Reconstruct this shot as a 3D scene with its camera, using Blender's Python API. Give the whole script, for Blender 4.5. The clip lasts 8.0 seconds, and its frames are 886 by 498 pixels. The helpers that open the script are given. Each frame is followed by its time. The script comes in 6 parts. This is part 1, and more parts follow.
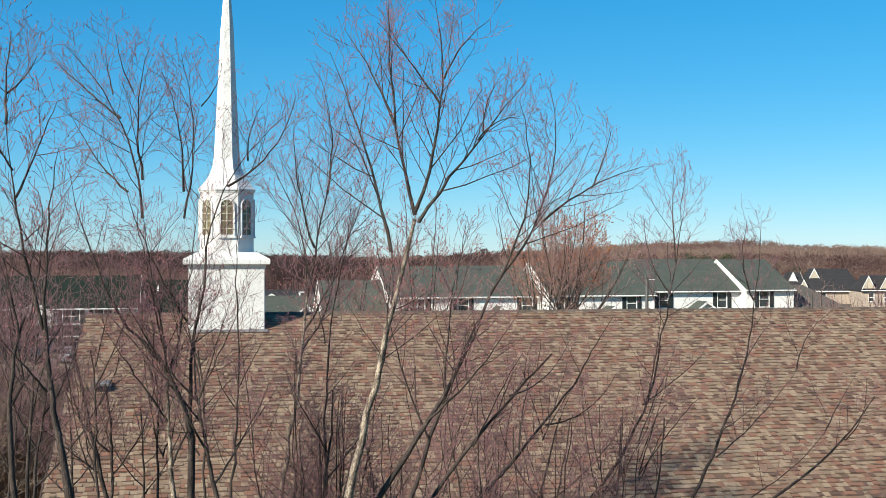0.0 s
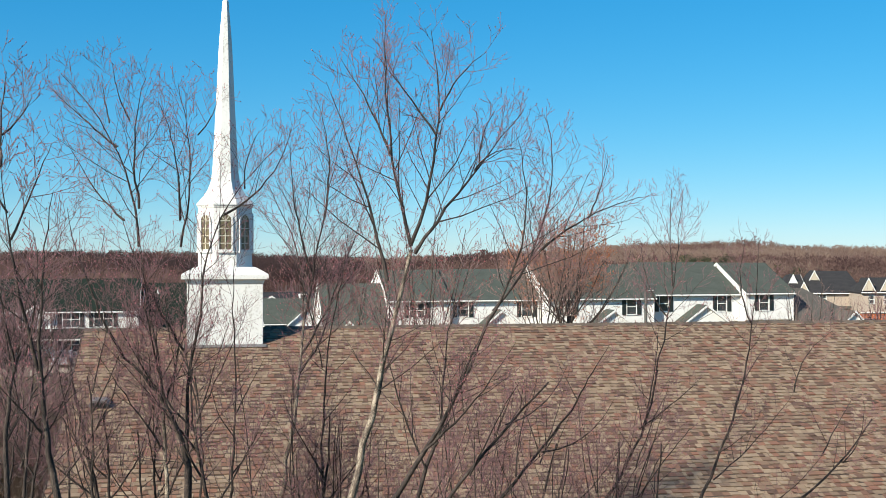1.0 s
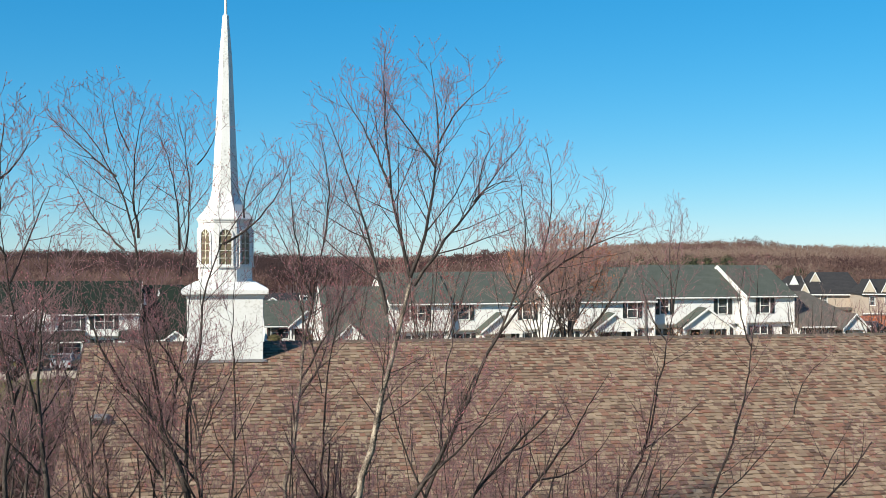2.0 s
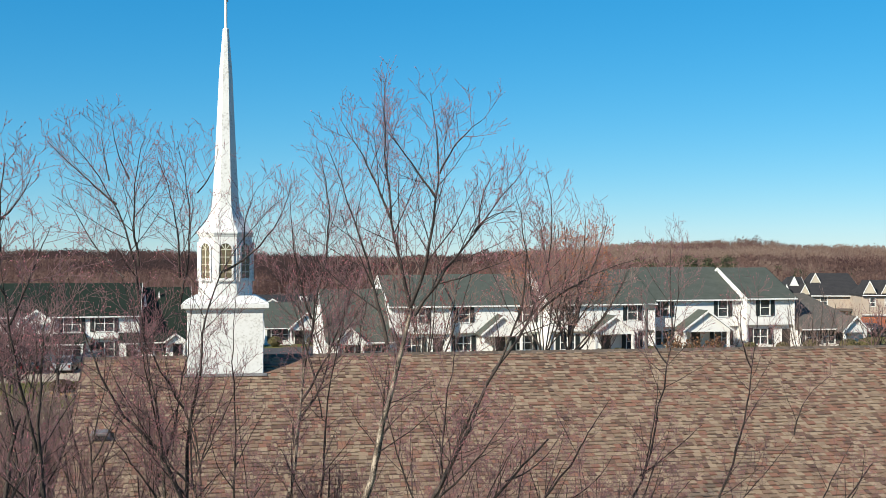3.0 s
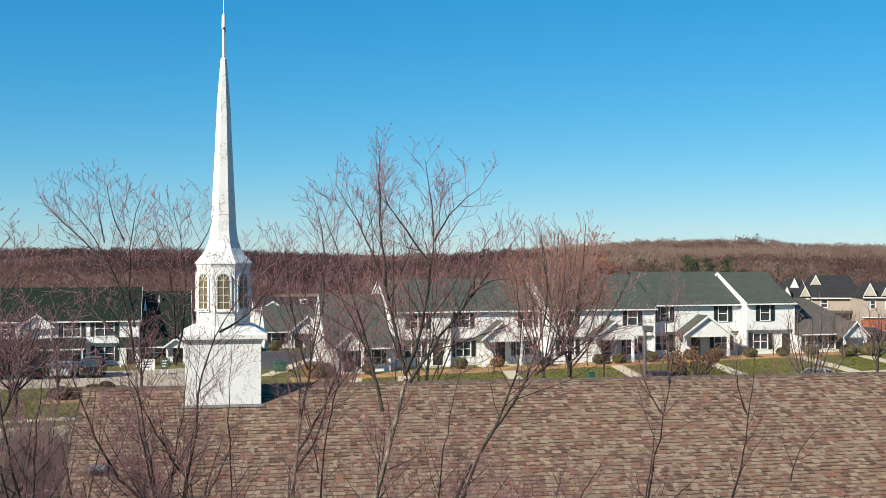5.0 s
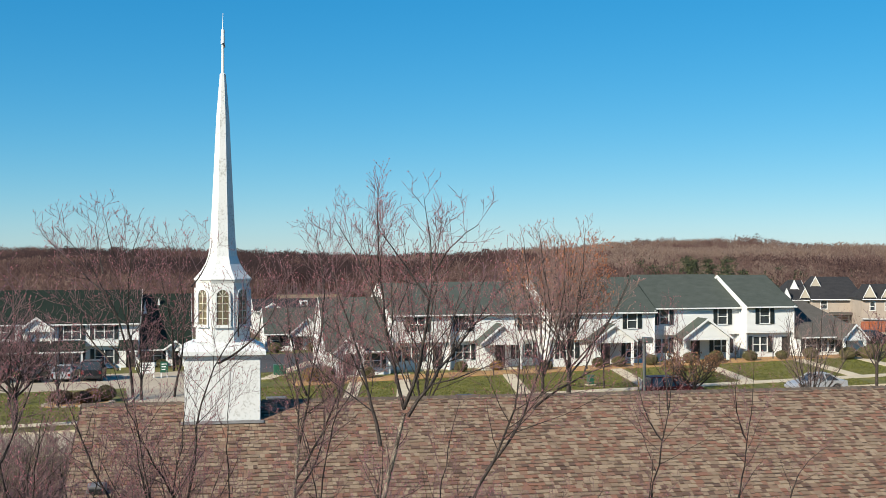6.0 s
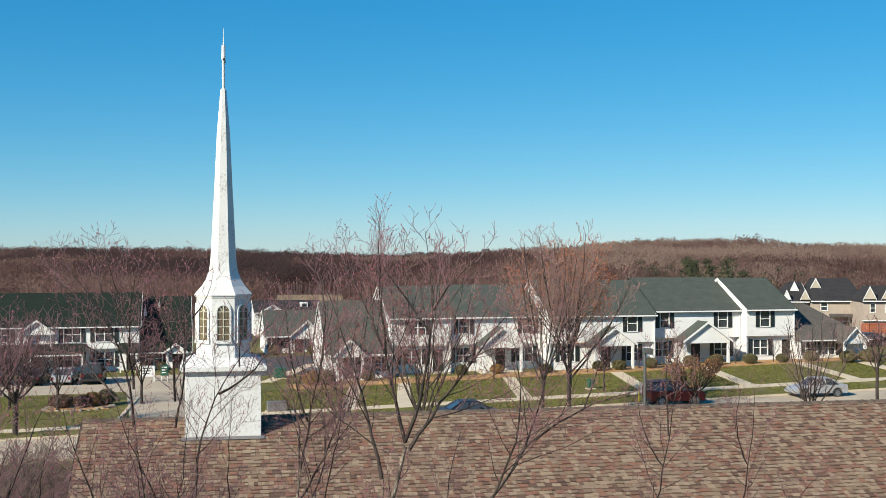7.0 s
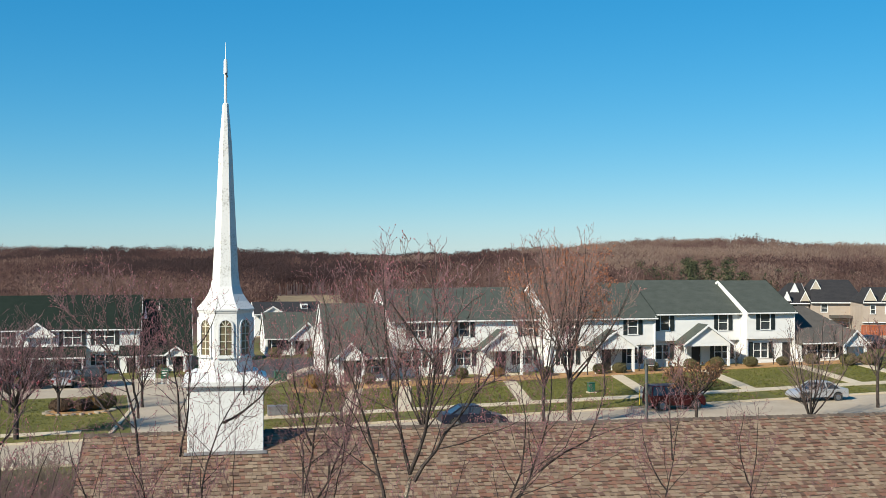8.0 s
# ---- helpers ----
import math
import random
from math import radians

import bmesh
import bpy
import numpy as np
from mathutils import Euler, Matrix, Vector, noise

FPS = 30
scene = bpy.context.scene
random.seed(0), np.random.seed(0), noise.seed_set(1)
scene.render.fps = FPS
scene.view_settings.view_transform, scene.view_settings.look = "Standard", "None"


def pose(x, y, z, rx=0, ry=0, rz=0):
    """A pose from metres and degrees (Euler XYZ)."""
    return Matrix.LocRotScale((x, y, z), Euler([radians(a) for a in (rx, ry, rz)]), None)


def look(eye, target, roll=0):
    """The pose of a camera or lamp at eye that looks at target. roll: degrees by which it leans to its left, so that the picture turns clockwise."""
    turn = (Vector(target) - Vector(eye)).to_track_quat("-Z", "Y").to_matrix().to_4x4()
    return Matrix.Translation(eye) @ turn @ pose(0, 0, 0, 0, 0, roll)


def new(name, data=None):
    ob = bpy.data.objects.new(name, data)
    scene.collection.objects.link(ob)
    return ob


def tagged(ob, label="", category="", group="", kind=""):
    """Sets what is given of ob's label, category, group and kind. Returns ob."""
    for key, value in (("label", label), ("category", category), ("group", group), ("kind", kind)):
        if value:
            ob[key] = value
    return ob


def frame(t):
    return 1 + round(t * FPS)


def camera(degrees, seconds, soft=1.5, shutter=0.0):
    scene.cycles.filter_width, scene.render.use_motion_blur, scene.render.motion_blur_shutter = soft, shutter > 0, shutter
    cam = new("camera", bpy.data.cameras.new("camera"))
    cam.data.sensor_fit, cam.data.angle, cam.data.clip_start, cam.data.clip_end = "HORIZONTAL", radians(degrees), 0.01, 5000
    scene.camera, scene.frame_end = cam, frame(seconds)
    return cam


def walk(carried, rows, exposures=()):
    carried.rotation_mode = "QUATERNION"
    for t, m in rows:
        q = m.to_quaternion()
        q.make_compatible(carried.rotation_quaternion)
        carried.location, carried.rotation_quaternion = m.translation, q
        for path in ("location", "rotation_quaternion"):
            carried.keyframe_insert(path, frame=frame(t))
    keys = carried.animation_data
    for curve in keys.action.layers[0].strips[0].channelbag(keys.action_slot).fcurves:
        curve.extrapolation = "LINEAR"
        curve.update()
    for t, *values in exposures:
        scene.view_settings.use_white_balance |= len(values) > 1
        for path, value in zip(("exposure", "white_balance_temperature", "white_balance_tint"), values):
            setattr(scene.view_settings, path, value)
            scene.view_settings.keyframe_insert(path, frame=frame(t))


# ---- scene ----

# camera: a drone that climbs straight up, looking level
cam = camera(41.1, 8.0, soft=0.7)
PATH = [
    (0.0, -0.071, 8.656, -0.088, 0.406),
    (0.5, -0.041, 8.828, -0.078, 0.399),
    (1.0, -0.027, 9.000, -0.073, 0.395),
    (1.5, -0.016, 9.190, -0.043, 0.373),
    (2.0, -0.009, 9.364, -0.029, 0.344),
    (3.5, -0.011, 9.897, -0.014, 0.254),
    (4.0, 0.000, 10.098, 0.000, 0.216),
    (4.5, 0.029, 10.285, 0.010, 0.174),
    (6.0, 0.067, 10.865, 0.003, 0.088),
    (6.5, 0.065, 11.055, -0.002, 0.062),
    (7.0, 0.056, 11.243, 0.010, 0.043),
    (7.5, 0.029, 11.424, 0.010, 0.024),
    (8.0, 0.000, 11.600, 0.000, 0.000),
]
walk(cam, [(t, pose(x, 0, z, 90 + p, 0, yaw)) for t, x, z, yaw, p in PATH], exposures=[(0.0, 1.02), (3.5, 0.91), (8.0, 0.80)])

# ---- world and sun ----
SUN_EL, SUN_AZ = 30.0, 226.0
world = bpy.data.worlds.new("sky")
scene.world = world
world.use_nodes = True
wn = world.node_tree.nodes
sky = wn.new("ShaderNodeTexSky")
sky.sky_type = "NISHITA"
sky.sun_disc = False
sky.sun_elevation, sky.sun_rotation = radians(SUN_EL), radians(SUN_AZ)
sky.altitude, sky.air_density, sky.dust_density, sky.ozone_density = 1500, 1.0, 0.0, 6.0
hue = wn.new("ShaderNodeHueSaturation")
hue.inputs["Saturation"].default_value = 1.25
apart, join = wn.new("ShaderNodeSeparateColor"), wn.new("ShaderNodeCombineColor")
wl = world.node_tree.links
wl.new(sky.outputs[0], hue.inputs["Color"]), wl.new(hue.outputs[0], apart.inputs[0])
for k, (power, gain) in enumerate(((0.93, 0.815), (0.65, 1.72), (0.55, 2.33))):  # a clear, deep blue sky
    pw, gn = wn.new("ShaderNodeMath"), wn.new("ShaderNodeMath")
    pw.operation, gn.operation = "POWER", "MULTIPLY"
    pw.inputs[1].default_value, gn.inputs[1].default_value = power, gain
    wl.new(apart.outputs[k], pw.inputs[0]), wl.new(pw.outputs[0], gn.inputs[0]), wl.new(gn.outputs[0], join.inputs[k])
wl.new(join.outputs[0], wn["Background"].inputs[0])
wn["Background"].inputs[1].default_value = 0.063
sun_data = bpy.data.lights.new("sun", "SUN")
sun_data.energy, sun_data.angle, sun_data.color = 5.0, radians(0.55), (0.97, 0.90, 0.75)
sun = new("sun", sun_data)
_az = radians(SUN_AZ)
_dir = Vector((math.sin(_az) * math.cos(radians(SUN_EL)), math.cos(_az) * math.cos(radians(SUN_EL)), math.sin(radians(SUN_EL))))
sun.matrix_world = look((_dir * 60)[:], (0, 0, 0))


# ---- materials ----
def material(name, a, b, scale=3.0, rough=0.7, bump=0.0, bump_scale=60.0, metal=0.0, fine=0.35, island=0.0, stretch=(1, 1, 1), per_object=0.0, spec=0.4, coat=0.0):
    """Two colours mixed by coarse and fine noise; bump from fine noise; optional variation from piece to piece."""
    m = bpy.data.materials.new(name)
    m.use_nodes = True
    nt = m.node_tree
    n, l = nt.nodes, nt.links
    p = n["Principled BSDF"]
    p.inputs["Roughness"].default_value, p.inputs["Metallic"].default_value = rough, metal
    p.inputs["Specular IOR Level"].default_value = spec
    p.inputs["Coat Weight"].default_value = coat
    co = n.new("ShaderNodeTexCoord")
    mp = n.new("ShaderNodeMapping")
    mp.inputs["Scale"].default_value = stretch
    l.new(co.outputs["Object"], mp.inputs[0])
    n1, n2 = n.new("ShaderNodeTexNoise"), n.new("ShaderNodeTexNoise")
    n1.inputs["Scale"].default_value, n1.inputs["Detail"].default_value = scale, 4
    n2.inputs["Scale"].default_value, n2.inputs["Detail"].default_value = scale * 9, 3
    l.new(mp.outputs[0], n1.inputs["Vector"]), l.new(mp.outputs[0], n2.inputs["Vector"])
    mixf = n.new("ShaderNodeMix")
    mixf.inputs[0].default_value = fine
    l.new(n1.outputs["Fac"], mixf.inputs[2]), l.new(n2.outputs["Fac"], mixf.inputs[3])
    fac = mixf.outputs[0]
    if island or per_object:
        src = n.new("ShaderNodeNewGeometry").outputs["Random Per Island"] if island else n.new("ShaderNodeObjectInfo").outputs["Random"]
        mx = n.new("ShaderNodeMix")
        mx.inputs[0].default_value = island or per_object
        l.new(fac, mx.inputs[2]), l.new(src, mx.inputs[3])
        fac = mx.outputs[0]
    ramp = n.new("ShaderNodeValToRGB")
    spread = 0.5 - 0.5 * (island or per_object)
    ramp.color_ramp.elements[0].position, ramp.color_ramp.elements[1].position = 0.05 + 0.5 * spread, 0.95 - 0.5 * spread
    ramp.color_ramp.elements[0].color, ramp.color_ramp.elements[1].color = (*a, 1), (*b, 1)
    l.new(fac, ramp.inputs[0]), l.new(ramp.outputs[0], p.inputs["Base Color"])
    if bump:
        nb, bp = n.new("ShaderNodeTexNoise"), n.new("ShaderNodeBump")
        nb.inputs["Scale"].default_value = bump_scale
        bp.inputs["Strength"].default_value, bp.inputs["Distance"].default_value = bump, 0.02
        l.new(mp.outputs[0], nb.inputs["Vector"]), l.new(nb.outputs["Fac"], bp.inputs["Height"]), l.new(bp.outputs[0], p.inputs["Normal"])
    return m


def ramp_of(m, stops):
    """Replaces a material's two-colour ramp by several stops."""
    r = next(x for x in m.node_tree.nodes if x.type == "VALTORGB").color_ramp
    while len(r.elements) > 2:
        r.elements.remove(r.elements[-1])
    r.elements[0].position, r.elements[0].color = stops[0][0], (*stops[0][1], 1)
    r.elements[1].position, r.elements[1].color = stops[-1][0], (*stops[-1][1], 1)
    for pos, c in stops[1:-1]:
        r.elements.new(pos).color = (*c, 1)
    return m


def siding(name, a, b, pitch=0.11):
    """Painted lap siding: horizontal boards as relief."""
    m = material(name, a, b, 1.2, 0.55)
    nt = m.node_tree
    n, l = nt.nodes, nt.links
    co, sp, mt, fr, bp = n.new("ShaderNodeTexCoord"), n.new("ShaderNodeSeparateXYZ"), n.new("ShaderNodeMath"), n.new("ShaderNodeMath"), n.new("ShaderNodeBump")
    mt.operation, fr.operation = "DIVIDE", "FRACT"
    mt.inputs[1].default_value = pitch
    l.new(co.outputs["Object"], sp.inputs[0]), l.new(sp.outputs[2], mt.inputs[0]), l.new(mt.outputs[0], fr.inputs[0])
    bp.inputs["Strength"].default_value, bp.inputs["Distance"].default_value = 0.35, 0.015
    bp.invert = True
    l.new(fr.outputs[0], bp.inputs["Height"]), l.new(bp.outputs[0], n["Principled BSDF"].inputs["Normal"])
    return m


SHINGLE_STOPS = [(0.0, (0.070, 0.042, 0.030)), (0.12, (0.105, 0.062, 0.044)), (0.22, (0.196, 0.094, 0.062)), (0.36, (0.168, 0.100, 0.068)), (0.50, (0.170, 0.118, 0.080)), (0.66, (0.212, 0.150, 0.102)), (0.84, (0.262, 0.194, 0.134)), (1.0, (0.168, 0.116, 0.079))]
M = {}
M["shingle"] = ramp_of(material("brown blend shingle", (0, 0, 0), (1, 1, 1), 2.0, 0.92, 0.5, 160, island=0.85), SHINGLE_STOPS)
M["shingle_piece"] = ramp_of(material("brown blend shingle piece", (0, 0, 0), (1, 1, 1), 2.0, 0.92, 0.5, 160, per_object=0.85), SHINGLE_STOPS)
M["underlay"] = material("dark shingle underlay", (0.034, 0.022, 0.016), (0.061, 0.041, 0.031), 4, 0.95)
M["cap"] = material("ridge cap shingle", (0.068, 0.050, 0.037), (0.130, 0.098, 0.075), 4, 0.9, 0.4, 120, per_object=0.6)
M["steeple"] = ramp_of(material("white steeple paint", (0, 0, 0), (1, 1, 1), 2.4, 0.42, 0.08, 40, fine=0.6), [(0.28, (0.26, 0.25, 0.23)), (0.40, (0.47, 0.465, 0.45)), (0.47, (0.57, 0.57, 0.56)), (0.75, (0.60, 0.60, 0.595))])
M["mullion"] = material("cream window bars", (0.420, 0.394, 0.305), (0.489, 0.462, 0.380), 3, 0.5)
M["louver"] = material("dark amber leaded glass", (0.075, 0.060, 0.036), (0.170, 0.138, 0.085), 14, 0.25)
M["flash"] = material("grey metal flashing", (0.136, 0.130, 0.130), (0.224, 0.217, 0.217), 5, 0.5, metal=0.4)
M["black"] = material("black plastic", (0.015, 0.015, 0.016), (0.030, 0.030, 0.030), 8, 0.5)
M["siding"] = siding("white vinyl siding", (0.610, 0.612, 0.600), (0.670, 0.668, 0.655))
M["trim"] = material("white trim paint", (0.620, 0.620, 0.608), (0.670, 0.670, 0.658), 2, 0.45)
M["beige"] = siding("beige vinyl siding", (0.290, 0.240, 0.196), (0.360, 0.302, 0.250))
M["roof_green"] = material("grey green asphalt shingles", (0.042, 0.050, 0.043), (0.078, 0.088, 0.077), 1.1, 0.9, 0.4, 14, fine=0.55, stretch=(1, 1, 3), spec=0.15)
M["roof_dark_green"] = material("dark green asphalt shingles", (0.008, 0.014, 0.010), (0.016, 0.025, 0.018), 1.1, 0.9, 0.4, 14, fine=0.55, stretch=(1, 1, 3), spec=0.15)
M["roof_grey"] = material("charcoal asphalt shingles", (0.019, 0.019, 0.022), (0.041, 0.040, 0.041), 1.3, 0.9, 0.4, 14, fine=0.55, stretch=(1, 1, 3), spec=0.15)
M["roof_brown"] = material("grey brown asphalt shingles", (0.061, 0.056, 0.050), (0.102, 0.094, 0.085), 1.3, 0.9, 0.4, 14, fine=0.55, stretch=(1, 1, 3), spec=0.15)
M["glass"] = material("dark window glass", (0.020, 0.025, 0.030), (0.050, 0.060, 0.070), 0.8, 0.06, spec=0.8)
M["shutter"] = material("dark green shutter", (0.008, 0.013, 0.013), (0.016, 0.023, 0.023), 6, 0.6)
M["door"] = material("dark painted door", (0.021, 0.017, 0.015), (0.041, 0.032, 0.027), 4, 0.5)
M["brick_red"] = material("red brown brick veneer", (0.109, 0.047, 0.031), (0.176, 0.081, 0.055), 7, 0.85, 0.4, 30)
M["concrete"] = material("pale concrete", (0.400, 0.335, 0.240), (0.520, 0.440, 0.325), 0.9, 0.9, 0.3, 30)
M["road"] = material("sun bleached street", (0.290, 0.240, 0.180), (0.400, 0.335, 0.255), 0.35, 0.92, 0.3, 40)
M["asphalt"] = material("grey asphalt", (0.034, 0.032, 0.034), (0.061, 0.058, 0.058), 0.4, 0.92, 0.3, 40)
M["grass"] = ramp_of(material("spring lawn", (0, 0, 0), (1, 1, 1), 0.5, 0.95, 0.8, 6, fine=0.5), [(0.34, (0.048, 0.046, 0.008)), (0.45, (0.080, 0.080, 0.011)), (0.55, (0.112, 0.102, 0.017)), (0.66, (0.195, 0.145, 0.050))])
M["blade"] = ramp_of(material("grass blades", (0, 0, 0), (1, 1, 1), 0.4, 0.9, island=0.6), [(0.1, (0.058, 0.062, 0.009)), (0.5, (0.092, 0.098, 0.014)), (0.8, (0.130, 0.120, 0.024)), (1.0, (0.21, 0.155, 0.06))])
M["mulch"] = material("leaf mulch bed", (0.160, 0.085, 0.036), (0.480, 0.280, 0.115), 1.6, 0.95, 0.6, 16)
M["bark"] = ramp_of(material("grey brown bark with pale flecks", (0.016, 0.011, 0.009), (0.190, 0.150, 0.118), 15, 0.85, 0.7, 60, stretch=(1, 1, 0.45), fine=0.5), [(0.40, (0.012, 0.008, 0.007)), (0.54, (0.042, 0.030, 0.026)), (0.64, (0.084, 0.063, 0.052)), (0.72, (0.220, 0.180, 0.145))])
M["bark_dry"] = material("dry grey brown bark", (0.085, 0.062, 0.048), (0.240, 0.185, 0.145), 9, 0.85, 0.5, 60, stretch=(1, 1, 0.35))
M["bark_pale"] = ramp_of(material("pale mottled bark", (0.045, 0.033, 0.025), (0.400, 0.335, 0.262), 14, 0.8, 0.5, 50, stretch=(1, 1, 0.4), fine=0.5), [(0.40, (0.036, 0.027, 0.022)), (0.50, (0.115, 0.088, 0.068)), (0.60, (0.360, 0.300, 0.235))])
M["twig"] = material("reddish brown twigs", (0.085, 0.043, 0.047), (0.228, 0.124, 0.130), 4, 0.7)
M["twig_far"] = material("rosy grey twigs", (0.110, 0.066, 0.058), (0.260, 0.175, 0.150), 2, 0.7)
M["bud"] = material("red maple buds", (0.200, 0.056, 0.070), (0.43, 0.160, 0.185), 9, 0.7, island=0.7)
M["bud_far"] = material("rosy maple buds", (0.190, 0.080, 0.072), (0.42, 0.210, 0.200), 9, 0.7, island=0.7)
M["bud_crimson"] = material("crimson maple buds", (0.120, 0.020, 0.026), (0.290, 0.060, 0.070), 9, 0.7, island=0.7)
M["twig_pale"] = material("pale pinkish twigs", (0.110, 0.068, 0.062), (0.250, 0.172, 0.158), 4, 0.7)
M["twig_dry"] = material("dry tan twigs", (0.085, 0.054, 0.042), (0.215, 0.145, 0.115), 4, 0.7)
M["fieldstone"] = material("grey tan fieldstone", (0.190, 0.160, 0.125), (0.330, 0.285, 0.225), 5, 0.9, 0.4, 30, per_object=0.5)
M["shrub_brown"] = material("twiggy brown shrub", (0.037, 0.023, 0.015), (0.116, 0.070, 0.041), 8, 0.85, island=0.7)
M["field"] = material("dry tan meadow", (0.182, 0.129, 0.067), (0.282, 0.207, 0.116), 0.05, 0.95, 0.4, 2)
M["leaf_rust"] = material("rusty young leaves", (0.220, 0.072, 0.032), (0.400, 0.150, 0.070), 6, 0.75, island=0.8)
M["leaf_brown"] = material("brown withered leaves", (0.075, 0.036, 0.018), (0.185, 0.092, 0.044), 6, 0.8, island=0.8)
M["shrub"] = material("clipped yew shrub", (0.058, 0.050, 0.018), (0.130, 0.108, 0.045), 8, 0.85, island=0.7)
M["shrub_gold"] = material("golden brown shrub", (0.136, 0.068, 0.021), (0.272, 0.163, 0.047), 8, 0.85, island=0.7)
# dark end kept cooler: a little haze put into the colour
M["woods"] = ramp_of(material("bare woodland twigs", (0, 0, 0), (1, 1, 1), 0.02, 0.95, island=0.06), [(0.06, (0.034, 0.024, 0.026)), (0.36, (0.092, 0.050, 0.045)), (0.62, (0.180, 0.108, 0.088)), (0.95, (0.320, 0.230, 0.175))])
M["pine"] = material("dark evergreen", (0.014, 0.021, 0.008), (0.060, 0.062, 0.024), 3, 0.9, island=0.6)
M["car_red"] = material("dark red car paint", (0.042, 0.003, 0.004), (0.058, 0.005, 0.005), 2, 0.35, coat=0.12, spec=0.3)
M["car_silver"] = material("silver car paint", (0.300, 0.305, 0.320), (0.370, 0.375, 0.390), 2, 0.35, metal=0.3, coat=0.2)
M["car_black"] = material("black car paint", (0.008, 0.008, 0.009), (0.015, 0.015, 0.016), 2, 0.35, coat=0.12, spec=0.3)
M["car_blue"] = material("navy car paint", (0.008, 0.010, 0.020), (0.014, 0.016, 0.030), 2, 0.35, coat=0.12, spec=0.3)
M["tyre"] = material("tyre rubber", (0.018, 0.018, 0.018), (0.035, 0.035, 0.035), 10, 0.9)
M["rim"] = material("alloy rim", (0.230, 0.230, 0.235), (0.300, 0.300, 0.305), 5, 0.3, metal=0.8)
M["lamp_red"] = material("red lamp lens", (0.110, 0.006, 0.006), (0.170, 0.010, 0.010), 5, 0.3)
M["lamp_clear"] = material("clear lamp lens", (0.447, 0.447, 0.447), (0.559, 0.559, 0.559), 5, 0.15)
M["pole"] = material("grey green painted steel", (0.068, 0.075, 0.068), (0.109, 0.115, 0.109), 3, 0.5, metal=0.3)
M["sign_green"] = material("dark green sheet metal", (0.011, 0.068, 0.041), (0.020, 0.090, 0.054), 3, 0.5)
M["yellow"] = material("yellow painted post", (0.373, 0.284, 0.027), (0.441, 0.339, 0.047), 3, 0.6)
M["deck"] = material("red cedar deck", (0.300, 0.075, 0.030), (0.420, 0.120, 0.050), 2, 0.8)
M["cream_wall"] = material("cream stucco wall", (0.339, 0.299, 0.231), (0.394, 0.353, 0.284), 1, 0.9, 0.2, 30)


# ---- mesh helpers ----
class Geo:
    """Collects vertices and faces for one mesh."""

    def __init__(self):
        self.v, self.f = [], []

    def face(self, pts):
        i = len(self.v)
        self.v += [tuple(p) for p in pts]
        self.f.append(tuple(range(i, i + len(pts))))

    def box(self, x0, x1, y0, y1, z0, z1):
        i = len(self.v)
        self.v += [(x0, y0, z0), (x1, y0, z0), (x1, y1, z0), (x0, y1, z0), (x0, y0, z1), (x1, y0, z1), (x1, y1, z1), (x0, y1, z1)]
        self.f += [(i + 3, i + 2, i + 1, i), (i + 4, i + 5, i + 6, i + 7), (i, i + 1, i + 5, i + 4), (i + 1, i + 2, i + 6, i + 5), (i + 2, i + 3, i + 7, i + 6), (i + 3, i, i + 4, i + 7)]
        return self

    def prism(self, profile, a, b, axis="x"):
        """A profile of (p, q) pairs pushed from a to b along an axis: x takes (y, z), y takes (x, z), z takes (x, y)."""
        put = {"x": lambda s, p, q: (s, p, q), "y": lambda s, p, q: (p, s, q), "z": lambda s, p, q: (p, q, s)}[axis]
        i, n = len(self.v), len(profile)
        self.v += [put(a, *p) for p in profile] + [put(b, *p) for p in profile]
        self.f += [tuple(range(i, i + n)), tuple(range(i + 2 * n - 1, i + n - 1, -1))]
        self.f += [(i + k, i + n + k, i + n + (k + 1) % n, i + (k + 1) % n) for k in range(n)]
        return self

    def rings(self, rows, closed=True):
        """Loops of equal length joined into a skin, with end caps."""
        i, n = len(self.v), len(rows[0])
        for r in rows:
            self.v += [tuple(p) for p in r]
        for k in range(len(rows) - 1):
            for j in range(n):
                a, b = i + k * n + j, i + k * n + (j + 1) % n
                self.f.append((a, b, b + n, a + n))
        if closed:
            self.f += [tuple(range(i + n - 1, i - 1, -1)), tuple(range(i + (len(rows) - 1) * n, i + len(rows) * n))]
        return self

    def tube(self, p, q, r0, r1, n=6):
        p, q = Vector(p), Vector(q)
        d = q - p
        if d.length < 1e-6:
            return self
        a = d.orthogonal().normalized()
        b = d.normalized().cross(a)
        ring = [(math.cos(2 * math.pi * k / n), math.sin(2 * math.pi * k / n)) for k in range(n)]
        return self.rings([[p + (a * c + b * s) * r0 for c, s in ring], [q + (a * c + b * s) * r1 for c, s in ring]])

    def mesh(self, name):
        me = bpy.data.meshes.new(name)
        me.from_pydata(self.v, [], self.f)
        me.update()
        return me


def part(name, geo, mat, parent=None, label="", smooth=False, bevel=0.0):
    """One mesh object under a thing or part; geo is a Geo."""
    me = geo.mesh(name)
    if bevel or not smooth:
        bm = bmesh.new()
        bm.from_mesh(me)
        if len(bm.faces) < 4000:
            bmesh.ops.recalc_face_normals(bm, faces=bm.faces)
        if bevel:
            bmesh.ops.bevel(bm, geom=bm.edges[:], offset=bevel, segments=1, affect="EDGES", clamp_overlap=True)
        bm.to_mesh(me)
        bm.free()
    me.materials.append(mat)
    if smooth:
        me.polygons.foreach_set("use_smooth", [True] * len(me.polygons))
    ob = new(name, me)
    ob.parent = parent
    if label:
        tagged(ob, label)
    return ob


